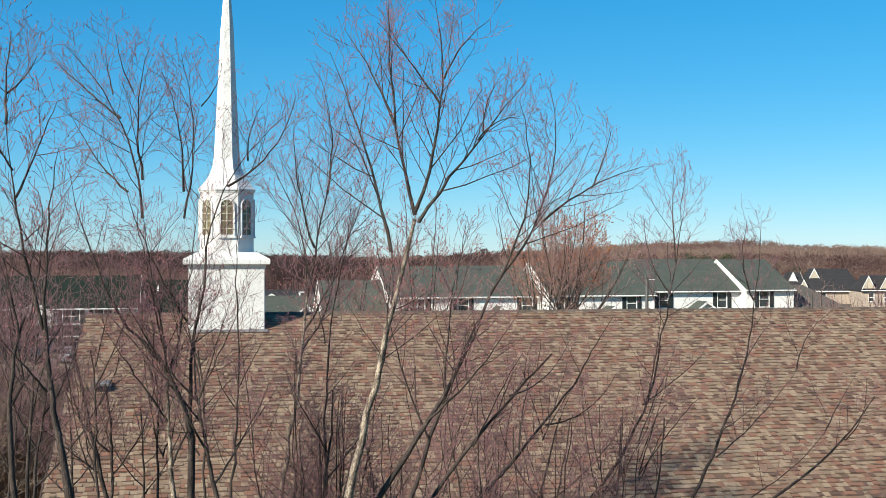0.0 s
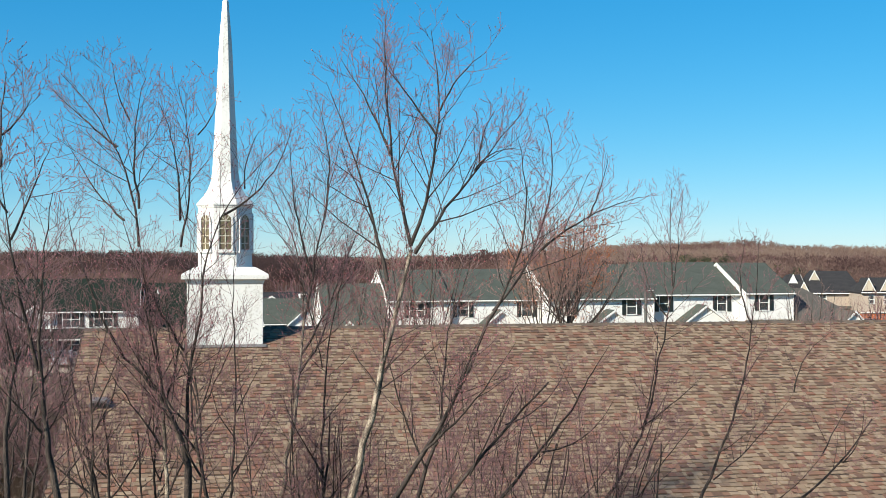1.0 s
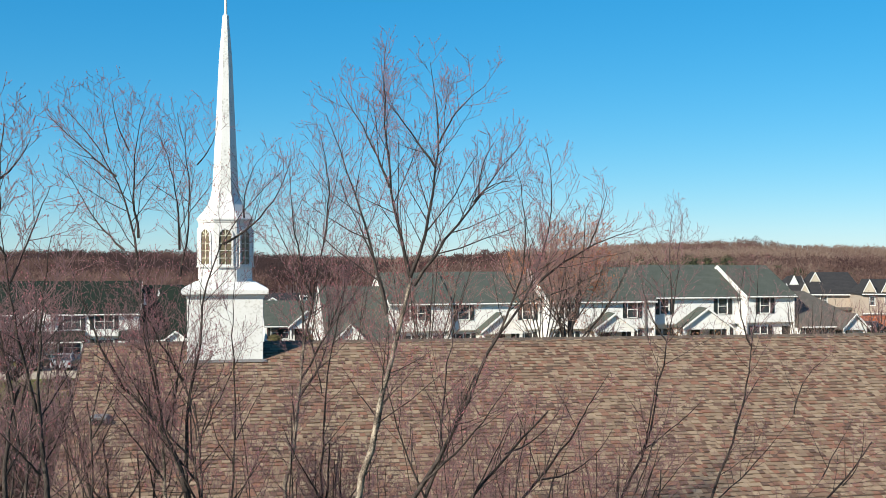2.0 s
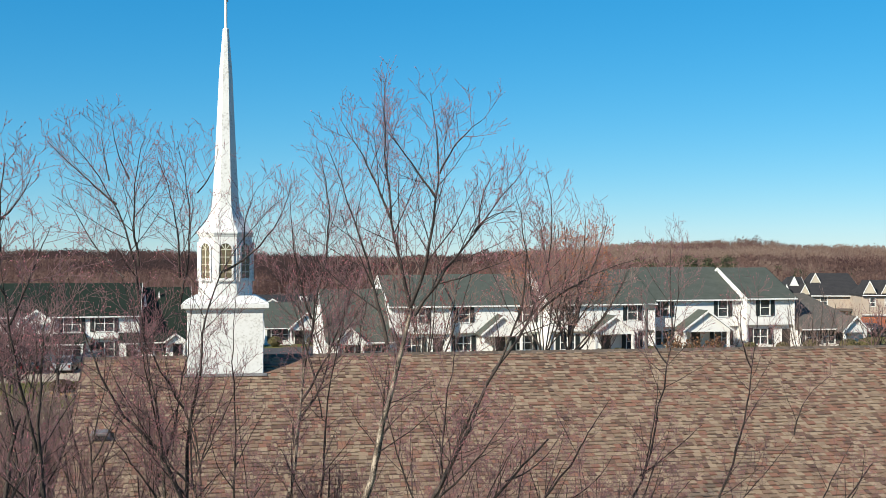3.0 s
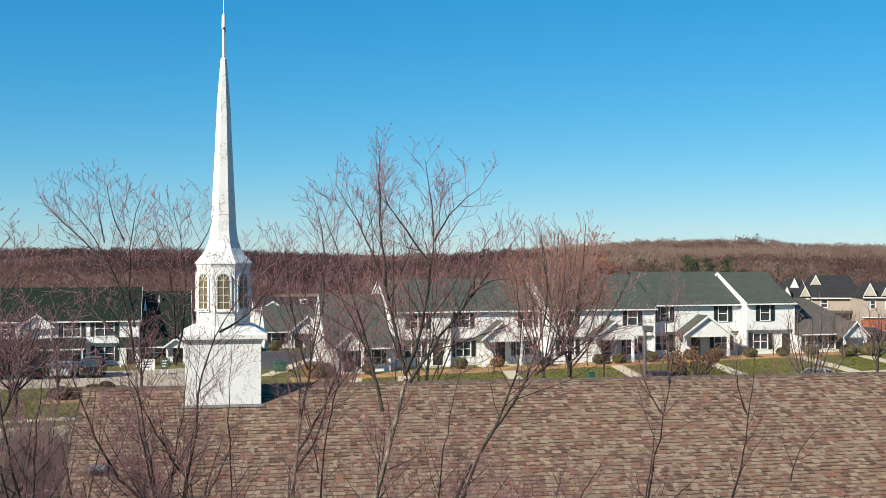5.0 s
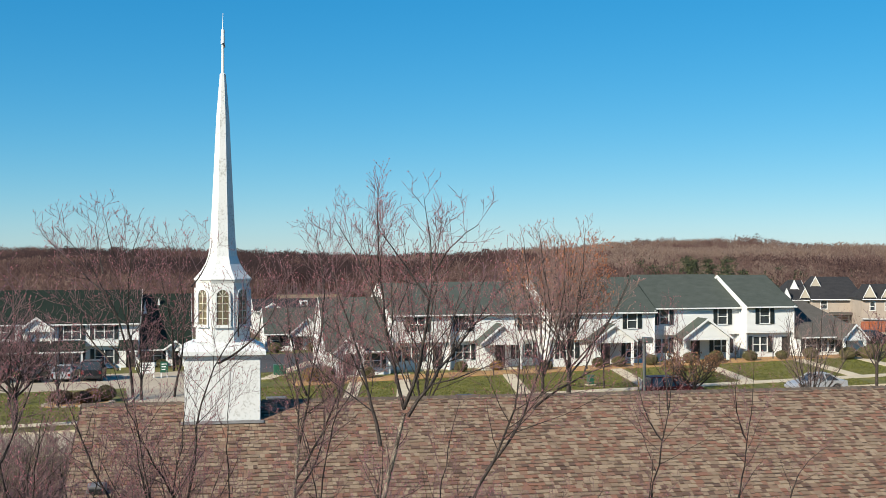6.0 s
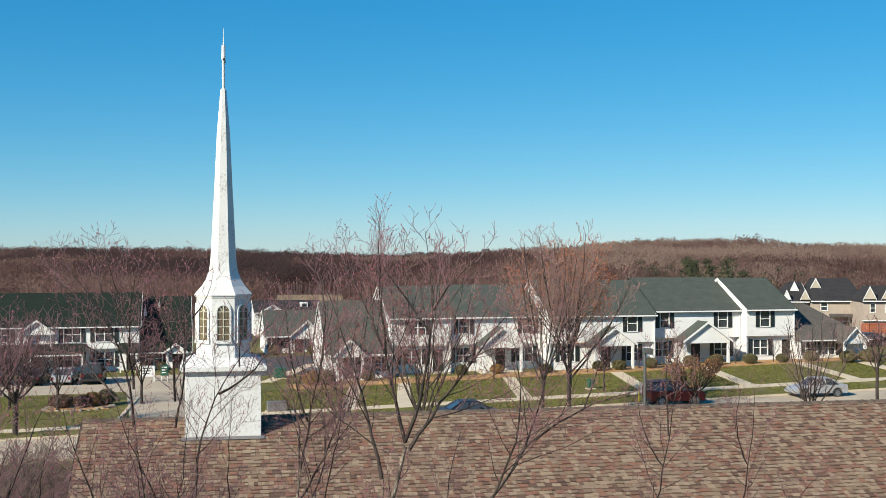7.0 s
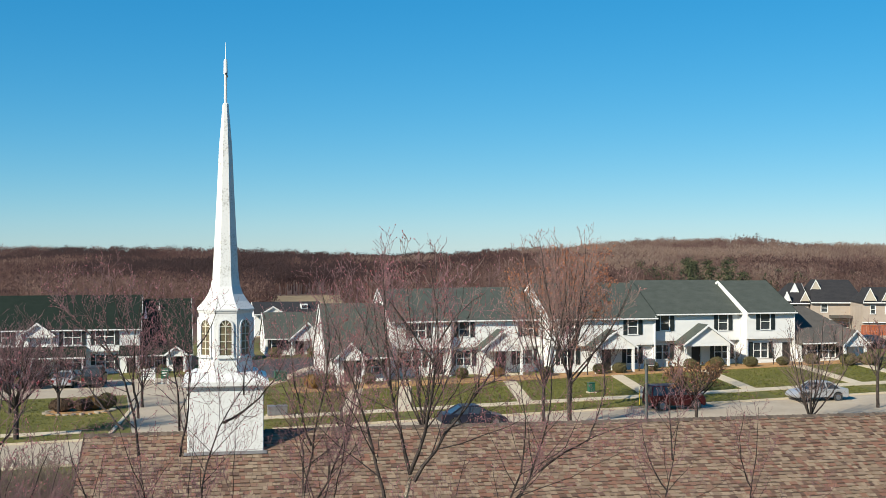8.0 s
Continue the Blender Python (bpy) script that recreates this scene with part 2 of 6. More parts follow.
def thing(name, label, category, m=None, group="", kind=""):
    """An empty at the base of a thing."""
    e = tagged(new(name), label, category, group, kind)
    e.empty_display_size = 0.3
    if m is not None:
        e.matrix_world = m
    return e


def gz(x):
    """Height of the ground: it rises gently to the east."""
    s = 0.026 * (x - 5)
    return max(-1.1, min(0.9, s)) if abs(s) < 0.85 else math.copysign(0.85 + 0.25 * math.tanh((abs(s) - 0.85) * 2), s)


EST = radians(13.0)
EU, EV = Vector((math.cos(EST), math.sin(EST))), Vector((-math.sin(EST), math.cos(EST)))


def est(u, v):
    """Estate plan: u along the street, v away from its far kerb."""
    p = Vector((15.5, 84.6)) + EU * u + EV * v
    return p.x, p.y


def est_pose(u, v, z=None, turn=0.0):
    x, y = est(u, v)
    return pose(x, y, gz(x) if z is None else z, 0, 0, 13.0 + turn)


def smooth(a, b, x):
    t = max(0.0, min(1.0, (x - a) / (b - a)))
    return t * t * (3 - 2 * t)


def land(x, y):
    """The whole land: flat near by, low wooded hills far off."""
    far = smooth(180, 520, y)
    hill = (5.5 * math.exp(-((x - 138) / 62) ** 2) + 1.6 * smooth(60, 220, x)) * smooth(300, 640, y) + 3.6 * (1 - smooth(-130, -45, x)) * smooth(450, 740, y) + 2.5 * noise.noise(Vector((x * 0.006, y * 0.004, 0.3)))
    dip = 2.6 * smooth(36, 50, x) * smooth(135, 160, y) * (1 - smooth(200, 260, y))
    return gz(x) - dip + far * (hill - 0.5) - 16 * smooth(880, 3200, y)


def let_light_through(m, share):
    """Thin twigs seen from far off scatter light from both sides."""
    n, l = m.node_tree.nodes, m.node_tree.links
    p, tr, mx = n["Principled BSDF"], n.new("ShaderNodeBsdfTranslucent"), n.new("ShaderNodeMixShader")
    l.new(p.inputs["Base Color"].links[0].from_socket, tr.inputs[0])
    mx.inputs[0].default_value = share
    l.new(p.outputs[0], mx.inputs[1]), l.new(tr.outputs[0], mx.inputs[2]), l.new(mx.outputs[0], n["Material Output"].inputs[0])


let_light_through(M["woods"], 0.5)


# ---- ground ----
def ground_material():
    """Lawn near by that turns into leaf litter in the woods."""
    m = M["grass"]
    n, l = m.node_tree.nodes, m.node_tree.links
    p = n["Principled BSDF"]
    old = p.inputs["Base Color"].links[0].from_socket
    co, sp, mr, nz, ad, mx = n.new("ShaderNodeTexCoord"), n.new("ShaderNodeSeparateXYZ"), n.new("ShaderNodeMapRange"), n.new("ShaderNodeTexNoise"), n.new("ShaderNodeMath"), n.new("ShaderNodeMix")
    nz.inputs["Scale"].default_value = 0.03
    ad.operation = "MULTIPLY_ADD"
    ad.inputs[1].default_value = 60
    mr.inputs[1].default_value, mr.inputs[2].default_value = 175, 205
    mx.data_type = "RGBA"
    mx.inputs[7].default_value = (0.085, 0.045, 0.032, 1)
    l.new(co.outputs["Object"], sp.inputs[0]), l.new(co.outputs["Object"], nz.inputs["Vector"])
    l.new(nz.outputs["Fac"], ad.inputs[0]), l.new(sp.outputs[1], ad.inputs[2]), l.new(ad.outputs[0], mr.inputs[0])
    l.new(mr.outputs[0], mx.inputs[0]), l.new(old, mx.inputs[6]), l.new(mx.outputs[2], p.inputs["Base Color"])
    return m


def build_ground():
    xs = sorted({round(math.copysign(abs(k / 60) ** 2.2 * 2600, k), 2) for k in range(-60, 61)} | {float(a) for a in range(-60, 61, 6)})
    ys = [float(a) for a in range(-60, 180, 6)] + [180 + 12.0 * k for k in range(36)] + [640, 700, 800, 950, 1200, 1600, 2200, 3200, 4500]
    g = Geo()
    g.v = [(x, y, land(x, y)) for y in ys for x in xs]
    w = len(xs)
    g.f = [(j * w + i, j * w + i + 1, (j + 1) * w + i + 1, (j + 1) * w + i) for j in range(len(ys) - 1) for i in range(w - 1)]
    ob = part("ground", g, ground_material(), smooth=True)
    tagged(ob, "spring lawn fading into leaf litter under the woods", "ground", kind="structure")


def strip(name, u0, u1, v0, v1, lift, depth, mat, label, category, skew=0.0, step=3.0):
    """A slab laid along the street that follows the ground. skew moves u with v."""
    g = Geo()
    n = max(1, int(abs(u1 - u0) / step))
    m = max(1, int(abs(v1 - v0) / 5))
    rows = []
    for a in range(n + 1):
        u = u0 + (u1 - u0) * a / n
        rows.append([(u + skew * (v0 + (v1 - v0) * b / m), v0 + (v1 - v0) * b / m) for b in range(m + 1)])
    for dz in (lift, lift - depth):
        for r in rows:
            for u, v in r:
                x, y = est(u, v)
                g.v.append((x, y, gz(x) + dz))
    w, k = m + 1, (n + 1) * (m + 1)
    for a in range(n):
        for b in range(m):
            q = (a * w + b, (a + 1) * w + b, (a + 1) * w + b + 1, a * w + b + 1)
            g.f += [q, tuple(k + i for i in reversed(q))]
    edge = [b for b in range(w)] + [a * w + m for a in range(1, n + 1)] + [n * w + b for b in range(m - 1, -1, -1)] + [a * w for a in range(n - 1, 0, -1)]
    for i, a in enumerate(edge):
        b = edge[(i + 1) % len(edge)]
        g.f.append((a, b, k + b, k + a))
    ob = part(name, g, mat)
    return tagged(ob, label, category, kind="structure")


build_ground()
strip("road", -95, 80, -9.0, 0.0, 0.02, 0.3, M["road"], "sun bleached concrete street beside the lawns", "road")
strip("kerb_far", -27.5, 80, 0.0, 0.2, 0.14, 0.4, M["concrete"], "pale concrete kerb along the street", "kerb")
strip("kerb_near", -95, 80, -9.2, -9.0, 0.14, 0.4, M["concrete"], "pale concrete kerb along the street", "kerb")
strip("kerb_west", -95, -38.0, 0.0, 0.2, 0.14, 0.4, M["concrete"], "pale concrete kerb along the street", "kerb")
strip("pavement", -28.5, 80, 5.3, 6.9, 0.05, 0.3, M["concrete"], "pale concrete pavement across the lawns", "pavement")
strip("pavement_west", -95, -40.0, 3.6, 5.0, 0.05, 0.3, M["concrete"], "pale concrete pavement on the grass island", "pavement")
strip("side_road", -36.5, -29.0, 0.0, 26.0, 0.015, 0.3, M["road"], "side street that leads to the car park", "road", skew=-0.05, step=2.5)
strip("car_park", -95, -30.0, 25.0, 38.0, 0.02, 0.3, M["road"], "pale grey car park in front of the houses", "car park")
strip("asphalt_court", -29.9, -14.0, 33.0, 53.0, 0.02, 0.3, M["asphalt"], "dark asphalt court before the bungalow", "road")
strip("walk_court", -36.9, -35.6, 26.5, 42.0, 0.05, 0.3, M["concrete"], "pale concrete path beside the court", "path", skew=0.39, step=1.0)
strip("kerb_island", -38.35, -38.1, 1.0, 20.0, 0.09, 0.4, M["concrete"], "pale concrete kerb round the grass island", "kerb", skew=0.08, step=0.3)
strip("foundation_bed", -20.0, 30.5, 20.6, 24.2, 0.06, 0.3, M["mulch"], "leaf mulch bed along the townhouse fronts", "flower bed")


# ---- the church ----
CHURCH = pose(-5.07, 27.56, 0, 0, 0, 10.4)
RIDGE, PITCH, RUN, WEST, EAST = 7.36, 0.42, 8.6, -3.15, 34.0


def slope(x, s, up=0.0):
    """A point on the south slope: s metres down from the ridge, up metres off the deck."""
    c = 1 / math.sqrt(1 + PITCH * PITCH)
    return (x, -s * c - up * PITCH * c, RIDGE - s * c * PITCH + up * c)


def shingle_into(g, x0, x1, s, exposure, t):
    """One wedge shaped tab: thin at its top, t thick at the butt."""
    i = len(g.v)
    g.v += [slope(x0, s, 0.001), slope(x1, s, 0.001), slope(x0, s + exposure, 0.001), slope(x1, s + exposure, 0.001), slope(x0, s + exposure, t), slope(x1, s + exposure, t)]
    g.f += [(i, i + 4, i + 5, i + 1), (i + 4, i + 2, i + 3, i + 5), (i, i + 2, i + 4), (i + 1, i + 5, i + 3)]


def build_church():
    ch = thing("church", "long brick church hall with a brown shingle roof", "church", CHURCH)
    low = RIDGE - RUN * PITCH
    for name, y in (("wall_south", -RUN + 0.5), ("wall_north", RUN - 0.8)):
        part(name, Geo().box(WEST + 0.3, EAST - 0.3, y, y + 0.3, -1.3, low + 0.15), M["brick_red"], ch)
    for name, x in (("wall_west", WEST + 0.3), ("wall_east", EAST - 0.6)):
        prof = [(-RUN + 0.8, -1.3), (RUN - 0.8, -1.3), (RUN - 0.8, low + 0.2), (0, RIDGE - 0.3), (-RUN + 0.8, low + 0.2)]
        part(name, Geo().prism(prof, x, x + 0.3), M["brick_red"], ch)
    deck = Geo()
    deck.prism([(-RUN, low), (0, RIDGE), (RUN, low), (RUN, low - 0.16), (0, RIDGE - 0.18), (-RUN, low - 0.16)], WEST, EAST)
    roof = part("roof", deck, M["underlay"], ch, "brown blended asphalt shingle roof")
    part("fascia", Geo().box(WEST, EAST, -RUN - 0.03, -RUN - 0.004, low - 0.22, low - 0.01), M["trim"], ch)
    rake = Geo()
    rake.prism([(-RUN, low + 0.015), (0, RIDGE + 0.015), (RUN, low + 0.015), (RUN, low - 0.22), (0, RIDGE - 0.24), (-RUN, low - 0.22)], WEST - 0.03, WEST - 0.003)
    part("rake_board", rake, M["underlay"], ch)
    # ridge caps
    for k in range(int((EAST - WEST) / 0.14)):
        x = WEST + 0.14 * k
        if -0.95 < x < 0.82:
            continue
        g = Geo()
        h0, h1 = 0.003, 0.019 + 0.005 * math.sin(k * 2.7)
        prof = lambda h: [(-0.14, RIDGE - 0.14 * PITCH + h), (0, RIDGE + h + 0.006), (0.14, RIDGE - 0.14 * PITCH + h), (0.14, RIDGE - 0.14 * PITCH - 0.01), (0, RIDGE - 0.01), (-0.14, RIDGE - 0.14 * PITCH - 0.01)]
        g.rings([[(x, *q) for q in prof(h1)], [(x + 0.15, *q) for q in prof(h0)]])
        if k < 150:
            part("ridge_cap", g, M["cap"], roof)
        else:
            caps_rest.v, caps_rest.f = caps_rest.v + g.v, caps_rest.f + [tuple(len(caps_rest.v) + i for i in f) for f in g.f]
    # shingles, course by course
    rng = random.Random(5)
    rest, shapes, thick = Geo(), {}, False
    e, total = 0.143, RUN * math.sqrt(1 + PITCH * PITCH)
    for row in range(int(total / e)):
        s = total - (row + 1) * e
        x = WEST - rng.random() * 0.2
        while x < EAST:
            w = rng.choice((0.08, 0.10, 0.12, 0.14, 0.17, 0.2))
            x0, x1 = max(x, WEST), min(x + w - 0.004, EAST)
            x += w
            if x1 - x0 < 0.03:
                continue
            thick = not thick if rng.random() < 0.72 else thick
            t = 0.023 if thick else 0.004
            s1 = e + rng.uniform(-0.004, 0.004)
            if 3.4 < x0 < 8.2 and 4.4 < s < 6.0 and x1 - x0 > w - 0.01:
                key = (w, t)
                if key not in shapes:
                    g = Geo()
                    shingle_into(g, 0, w - 0.004, 0.013, e - 0.013, t)
                    o = Vector(slope(0, 0))
                    g.v = [tuple(Vector(q) - o) for q in g.v]
                    shapes[key] = g.mesh("shingle")
                    shapes[key].materials.append(M["shingle_piece"])
                ob = new("shingle", shapes[key])
                ob.parent = roof
                ob.location = slope(x0, s)
            else:
                # wider gaps bare dark deck, standing for butt shadow and printed shadow line
                gap = rng.uniform(0.018, 0.036) if rng.random() < 0.45 else rng.uniform(0.0, 0.008)
                shingle_into(rest, x0, x1, s + gap, s1 - gap, t)
    me = rest.mesh("shingles")
    me.materials.append(M["shingle"])
    ob = new("shingles", me)
    ob.parent = roof
    tagged(ob, kind="stuff")
    if caps_rest.f:
        tagged(part("ridge_caps", caps_rest, M["cap"], roof), kind="stuff")
    # flashing apron below the steeple
    ap = Geo()
    c = 1 / math.sqrt(1 + PITCH * PITCH)
    s0 = 0.86 / c
    ap.rings([[slope(x, s, 0.022) for x, s in ((-0.92, s0), (0.92, s0), (0.92, s0 + 0.13), (-0.92, s0 + 0.13))], [slope(x, s, 0.03) for x, s in ((-0.92, s0), (0.92, s0), (0.92, s0 + 0.13), (-0.92, s0 + 0.13))]])
    part("flashing", ap, M["flash"], roof, "grey metal apron flashing")
    # roof vent
    vent = thing("roof_vent", "small weathered metal roof vent on brown shingles", "roof vent", CHURCH @ Matrix.Translation(slope(-2.5, 3.45, 0.02)) @ pose(0, 0, 0, math.degrees(math.atan(PITCH))))
    g = Geo()
    g.rings([[(-0.2, -0.2, 0), (0.2, -0.2, 0), (0.2, 0.2, 0), (-0.2, 0.2, 0)], [(-0.16, -0.17, 0.16), (0.16, -0.17, 0.16), (0.14, 0.15, 0.06), (-0.14, 0.15, 0.06)]])
    part("hood", g, M["flash"], vent, bevel=0.012)
    part("throat", Geo().box(-0.13, 0.13, -0.215, -0.19, 0.02, 0.12), M["black"], vent)


def octagon(r, z, turn=22.5):
    """A level loop of eight corners whose flats lie r from the axis."""
    k = r / math.cos(math.pi / 8)
    return [(k * math.cos(radians(turn + 45 * i)), k * math.sin(radians(turn + 45 * i)), z) for i in range(8)]


def square(r, z):
    return [(-r, -r, z), (r, -r, z), (r, r, z), (-r, r, z)]


def arch(w, h, n=8):
    """Outline of a round headed window, (x, z) with z from its sill."""
    pts = [(-w / 2, 0), (w / 2, 0)]
    return pts + [(w / 2 * math.cos(math.pi * k / n), h - w / 2 + w / 2 * math.sin(math.pi * k / n)) for k in range(n + 1)]


def build_steeple():
    st = thing("steeple", "slim white steeple with an eight sided belfry on the church roof", "steeple", CHURCH)
    b = 0.85
    part("base", Geo().rings([square(b, 6.6), square(b, 8.44)]), M["steeple"], st, bevel=0.012)
    g = Geo()
    g.rings([square(b + 0.004, 8.40), square(b + 0.02, 8.42), square(b + 0.03, 8.475), square(b + 0.115, 8.50), square(b + 0.12, 8.51), square(b + 0.12, 8.60), square(b + 0.10, 8.63)])
    part("cornice", g, M["steeple"], st, bevel=0.004)
    part("skirt_roof", Geo().rings([square(b + 0.098, 8.628), square(0.70, 8.765), square(0.55, 8.78)]), M["steeple"], st)
    part("belfry", Geo().rings([octagon(0.62, 8.70), octagon(0.612, 8.9), octagon(0.608, 10.12), octagon(0.622, 10.14), octagon(0.64, 10.2)]), M["steeple"], st)
    # arched windows in all eight sides
    for k in range(8):
        holder_turn = pose(0, 0, 9.14, 0, 0, 45 * k) @ Matrix.Translation((0, -0.612, 0))
        frame_g = Geo()
        out, inn = arch(0.36, 0.87), arch(0.27, 0.80)
        inn = [(x, z + 0.035) for x, z in inn]
        n = len(out)
        i = len(frame_g.v)
        frame_g.v += [(x, -0.035, z) for x, z in out] + [(x, -0.035, z) for x, z in inn] + [(x, 0.004, z) for x, z in out] + [(x, 0.004, z) for x, z in inn]
        for j in range(n):
            q = (j + 1) % n
            frame_g.f += [(i + j, i + q, i + n + q, i + n + j), (i + j, i + 2 * n + j, i + 2 * n + q, i + q), (i + n + j, i + n + q, i + 3 * n + q, i + 3 * n + j)]
        frame_g.box(-0.2, 0.2, -0.05, 0.0, -0.035, 0.002)
        win = part("window", frame_g, M["steeple"], st)
        win.matrix_local = holder_turn
        part("pane", Geo().prism(inn, -0.010, -0.004, "y"), M["louver"], win)
        part("glazing_bar", Geo().box(-0.011, 0.011, -0.024, -0.011, 0.036, 0.83), M["mullion"], win)
        for j in range(4):
            part("glazing_bar", Geo().box(-0.134, 0.134, -0.022, -0.012, 0.17 + 0.17 * j, 0.188 + 0.17 * j), M["mullion"], win)
        for sx in (-1, 1):
            part("glazing_bar", Geo().prism([(0, 0.69), (sx * 0.018, 0.69), (sx * 0.1, 0.80), (sx * 0.085, 0.81)], -0.022, -0.012, "y"), M["mullion"], win)
    # flared spire
    rows = [(0.655, 10.195), (0.655, 10.225), (0.60, 10.285), (0.50, 10.40), (0.40, 10.56), (0.335, 10.74), (0.302, 10.95), (0.285, 11.2), (0.21, 12.67), (0.15, 13.97), (0.068, 14.98), (0.045, 15.0)]
    part("spire", Geo().rings([octagon(r, z) for r, z in rows]), M["steeple"], st)
    part("mast", Geo().tube((0, 0, 14.9), (0, 0, 15.7), 0.036, 0.032, 10), M["steeple"], st)
    part("collar", Geo().tube((0, 0, 15.68), (0, 0, 16.02), 0.048, 0.042, 10), M["trim"], st)
    part("rod", Geo().tube((0, 0, 16.0), (0, 0, 16.42), 0.014, 0.004, 6), M["trim"], st, "thin lightning rod")
    g = Geo()
    g.tube((0.0, -0.03, 15.70), (0.05, -0.05, 15.60), 0.03, 0.012, 7)
    part("warning_lamp", g, M["black"], st, "small black lamp on the mast")


caps_rest = Geo()
build_church()
build_steeple()


# ---- houses ----
def wall_geo(w, h, t, holes=()):
    """A wall w by h, front at y=0, back at y=t, with rectangular holes (x0, x1, z0, z1) cut through."""
    xs = sorted({0.0, w} | {a for o in holes for a in o[:2]})
    zs = sorted({0.0, h} | {a for o in holes for a in o[2:]})
    g = Geo()
    solid = lambda i, j: 0 <= i < len(xs) - 1 and 0 <= j < len(zs) - 1 and not any(o[0] - 1e-6 <= xs[i] and xs[i + 1] <= o[1] + 1e-6 and o[2] - 1e-6 <= zs[j] and zs[j + 1] <= o[3] + 1e-6 for o in holes)
    for i in range(len(xs) - 1):
        for j in range(len(zs) - 1):
            if not solid(i, j):
                continue
            a, b, c, d = xs[i], xs[i + 1], zs[j], zs[j + 1]
            g.face([(a, 0, c), (b, 0, c), (b, 0, d), (a, 0, d)])
            g.face([(a, t, d), (b, t, d), (b, t, c), (a, t, c)])
            if not solid(i - 1, j):
                g.face([(a, 0, c), (a, 0, d), (a, t, d), (a, t, c)])
            if not solid(i + 1, j):
                g.face([(b, t, c), (b, t, d), (b, 0, d), (b, 0, c)])
            if not solid(i, j - 1):
                g.face([(a, t, c), (b, t, c), (b, 0, c), (a, 0, c)])
            if not solid(i, j + 1):
                g.face([(a, 0, d), (b, 0, d), (b, t, d), (a, t, d)])
    return g


def window(parent, x0, x1, z0, z1, y, double=False, shutters=True, shutter_mat=None):
    """A sash window in a hole, with bars, pane and shutters, on a wall whose front is at y."""
    zm, xm = (z0 + z1) / 2, (x0 + x1) / 2
    cols = ((x0 + 0.03, xm - 0.045), (xm + 0.045, x1 - 0.03)) if double else ((x0 + 0.03, x1 - 0.03),)
    holes = [(c0 - x0 + 0.05, c1 - x0 + 0.05, d0 - z0, d1 - z0) for c0, c1 in cols for d0, d1 in ((z0 + 0.02, zm - 0.03), (zm + 0.03, z1 - 0.01))]
    g = wall_geo(x1 - x0 + 0.1, z1 - z0 + 0.09, 0.09, holes)
    g.v = [(px + x0 - 0.05, py + y - 0.04, pz + z0) for px, py, pz in g.v]
    win = part("window", g, M["trim"], parent)
    part("sill", Geo().box(x0 - 0.07, x1 + 0.07, y - 0.075, y + 0.03, z0 - 0.065, z0 - 0.002), M["trim"], win)
    for c0, c1 in cols:
        part("pane", Geo().box(c0 - 0.02, c1 + 0.02, y + 0.055, y + 0.07, z0 + 0.005, z1), M["glass"], win)
    if shutters:
        for a in (x0 - 0.47, x1 + 0.07):
            s = Geo().box(a, a + 0.4, y - 0.05, y - 0.003, z0 - 0.05, z1 + 0.08)
            for k in range(8):
                zz = z0 + 0.03 + (z1 - z0 - 0.05) * k / 8
                s.box(a + 0.05, a + 0.35, y - 0.062, y - 0.05, zz, zz + 0.06)
            part("shutter", s, shutter_mat or M["shutter"], win)
    return win


def gable_roof(parent, x0, x1, half, eave, ridge, mat, over=0.35, side=0.12, back=None, hip0=0.0, hip1=0.0, front=0.0, label="", rakes=("trim", "trim")):
    """Gable or hip roof over a body whose front is at y=front; half is the run from front to ridge."""
    k = (ridge - eave) / half
    back = half if back is None else back
    yr, y0, y1 = front + half, front - over, front + half + back + over
    ze0, ze1 = eave - over * k, ridge - (back + over) * k
    a, b = x0 - side, x1 + side
    g, t = Geo(), 0.18
    top = [(a, y0, ze0), (b, y0, ze0), (b, y1, ze1), (a, y1, ze1), (a + hip0, yr, ridge), (b - hip1, yr, ridge)]
    g.v = top + [(p[0], p[1], p[2] - t) for p in top]
    g.f = [(0, 1, 5, 4), (2, 3, 4, 5), (1, 2, 5), (3, 0, 4), (7, 6, 10, 11), (9, 8, 11, 10), (8, 7, 11), (6, 9, 10)]
    if not hip0:
        g.f = [q for q in g.f if q not in ((3, 0, 4), (6, 9, 10))] + [(0, 4, 10, 6), (4, 3, 9, 10)]
    if not hip1:
        g.f = [q for q in g.f if q not in ((1, 2, 5), (8, 7, 11))] + [(5, 1, 7, 11), (2, 5, 11, 8)]
    g.f += [(1, 0, 6, 7), (3, 2, 8, 9)]
    if hip0:
        g.f.append((0, 3, 9, 6))
    if hip1:
        g.f.append((2, 1, 7, 8))
    roof = part("roof", g, mat, parent, label)
    part("gutter", Geo().box(a + 0.02, b - 0.02, y0 - 0.09, y0 - 0.004, ze0 - 0.15, ze0 - 0.02), M["trim"], parent, bevel=0.015)
    for flag, x in ((hip0, a), (hip1, b)):
        if not flag:
            xx = (x - 0.035, x - 0.003) if x == a else (x + 0.003, x + 0.035)
            r = Geo().prism([(y0, ze0 + 0.01), (yr, ridge + 0.01), (y1, ze1 + 0.01), (y1, ze1 - 0.26), (yr, ridge - 0.27), (y0, ze0 - 0.26)], *xx)
            part("rake_board", r, M[rakes[0] if x == a else rakes[1]], parent)
    return roof


def gable_wall(parent, x, half, eave, ridge, back, y0=0.0, t=0.18, mat=None):
    k = (ridge - eave) / half
    prof = [(y0 + 0.02, -0.6), (half + back - 0.02, -0.6), (half + back - 0.02, ridge - back * k - 0.19), (half, ridge - 0.2), (y0 + 0.02, ridge - (half - y0) * k - 0.2)]
    return part("wall", Geo().prism(prof, x, x + t), mat or M["siding"], parent)


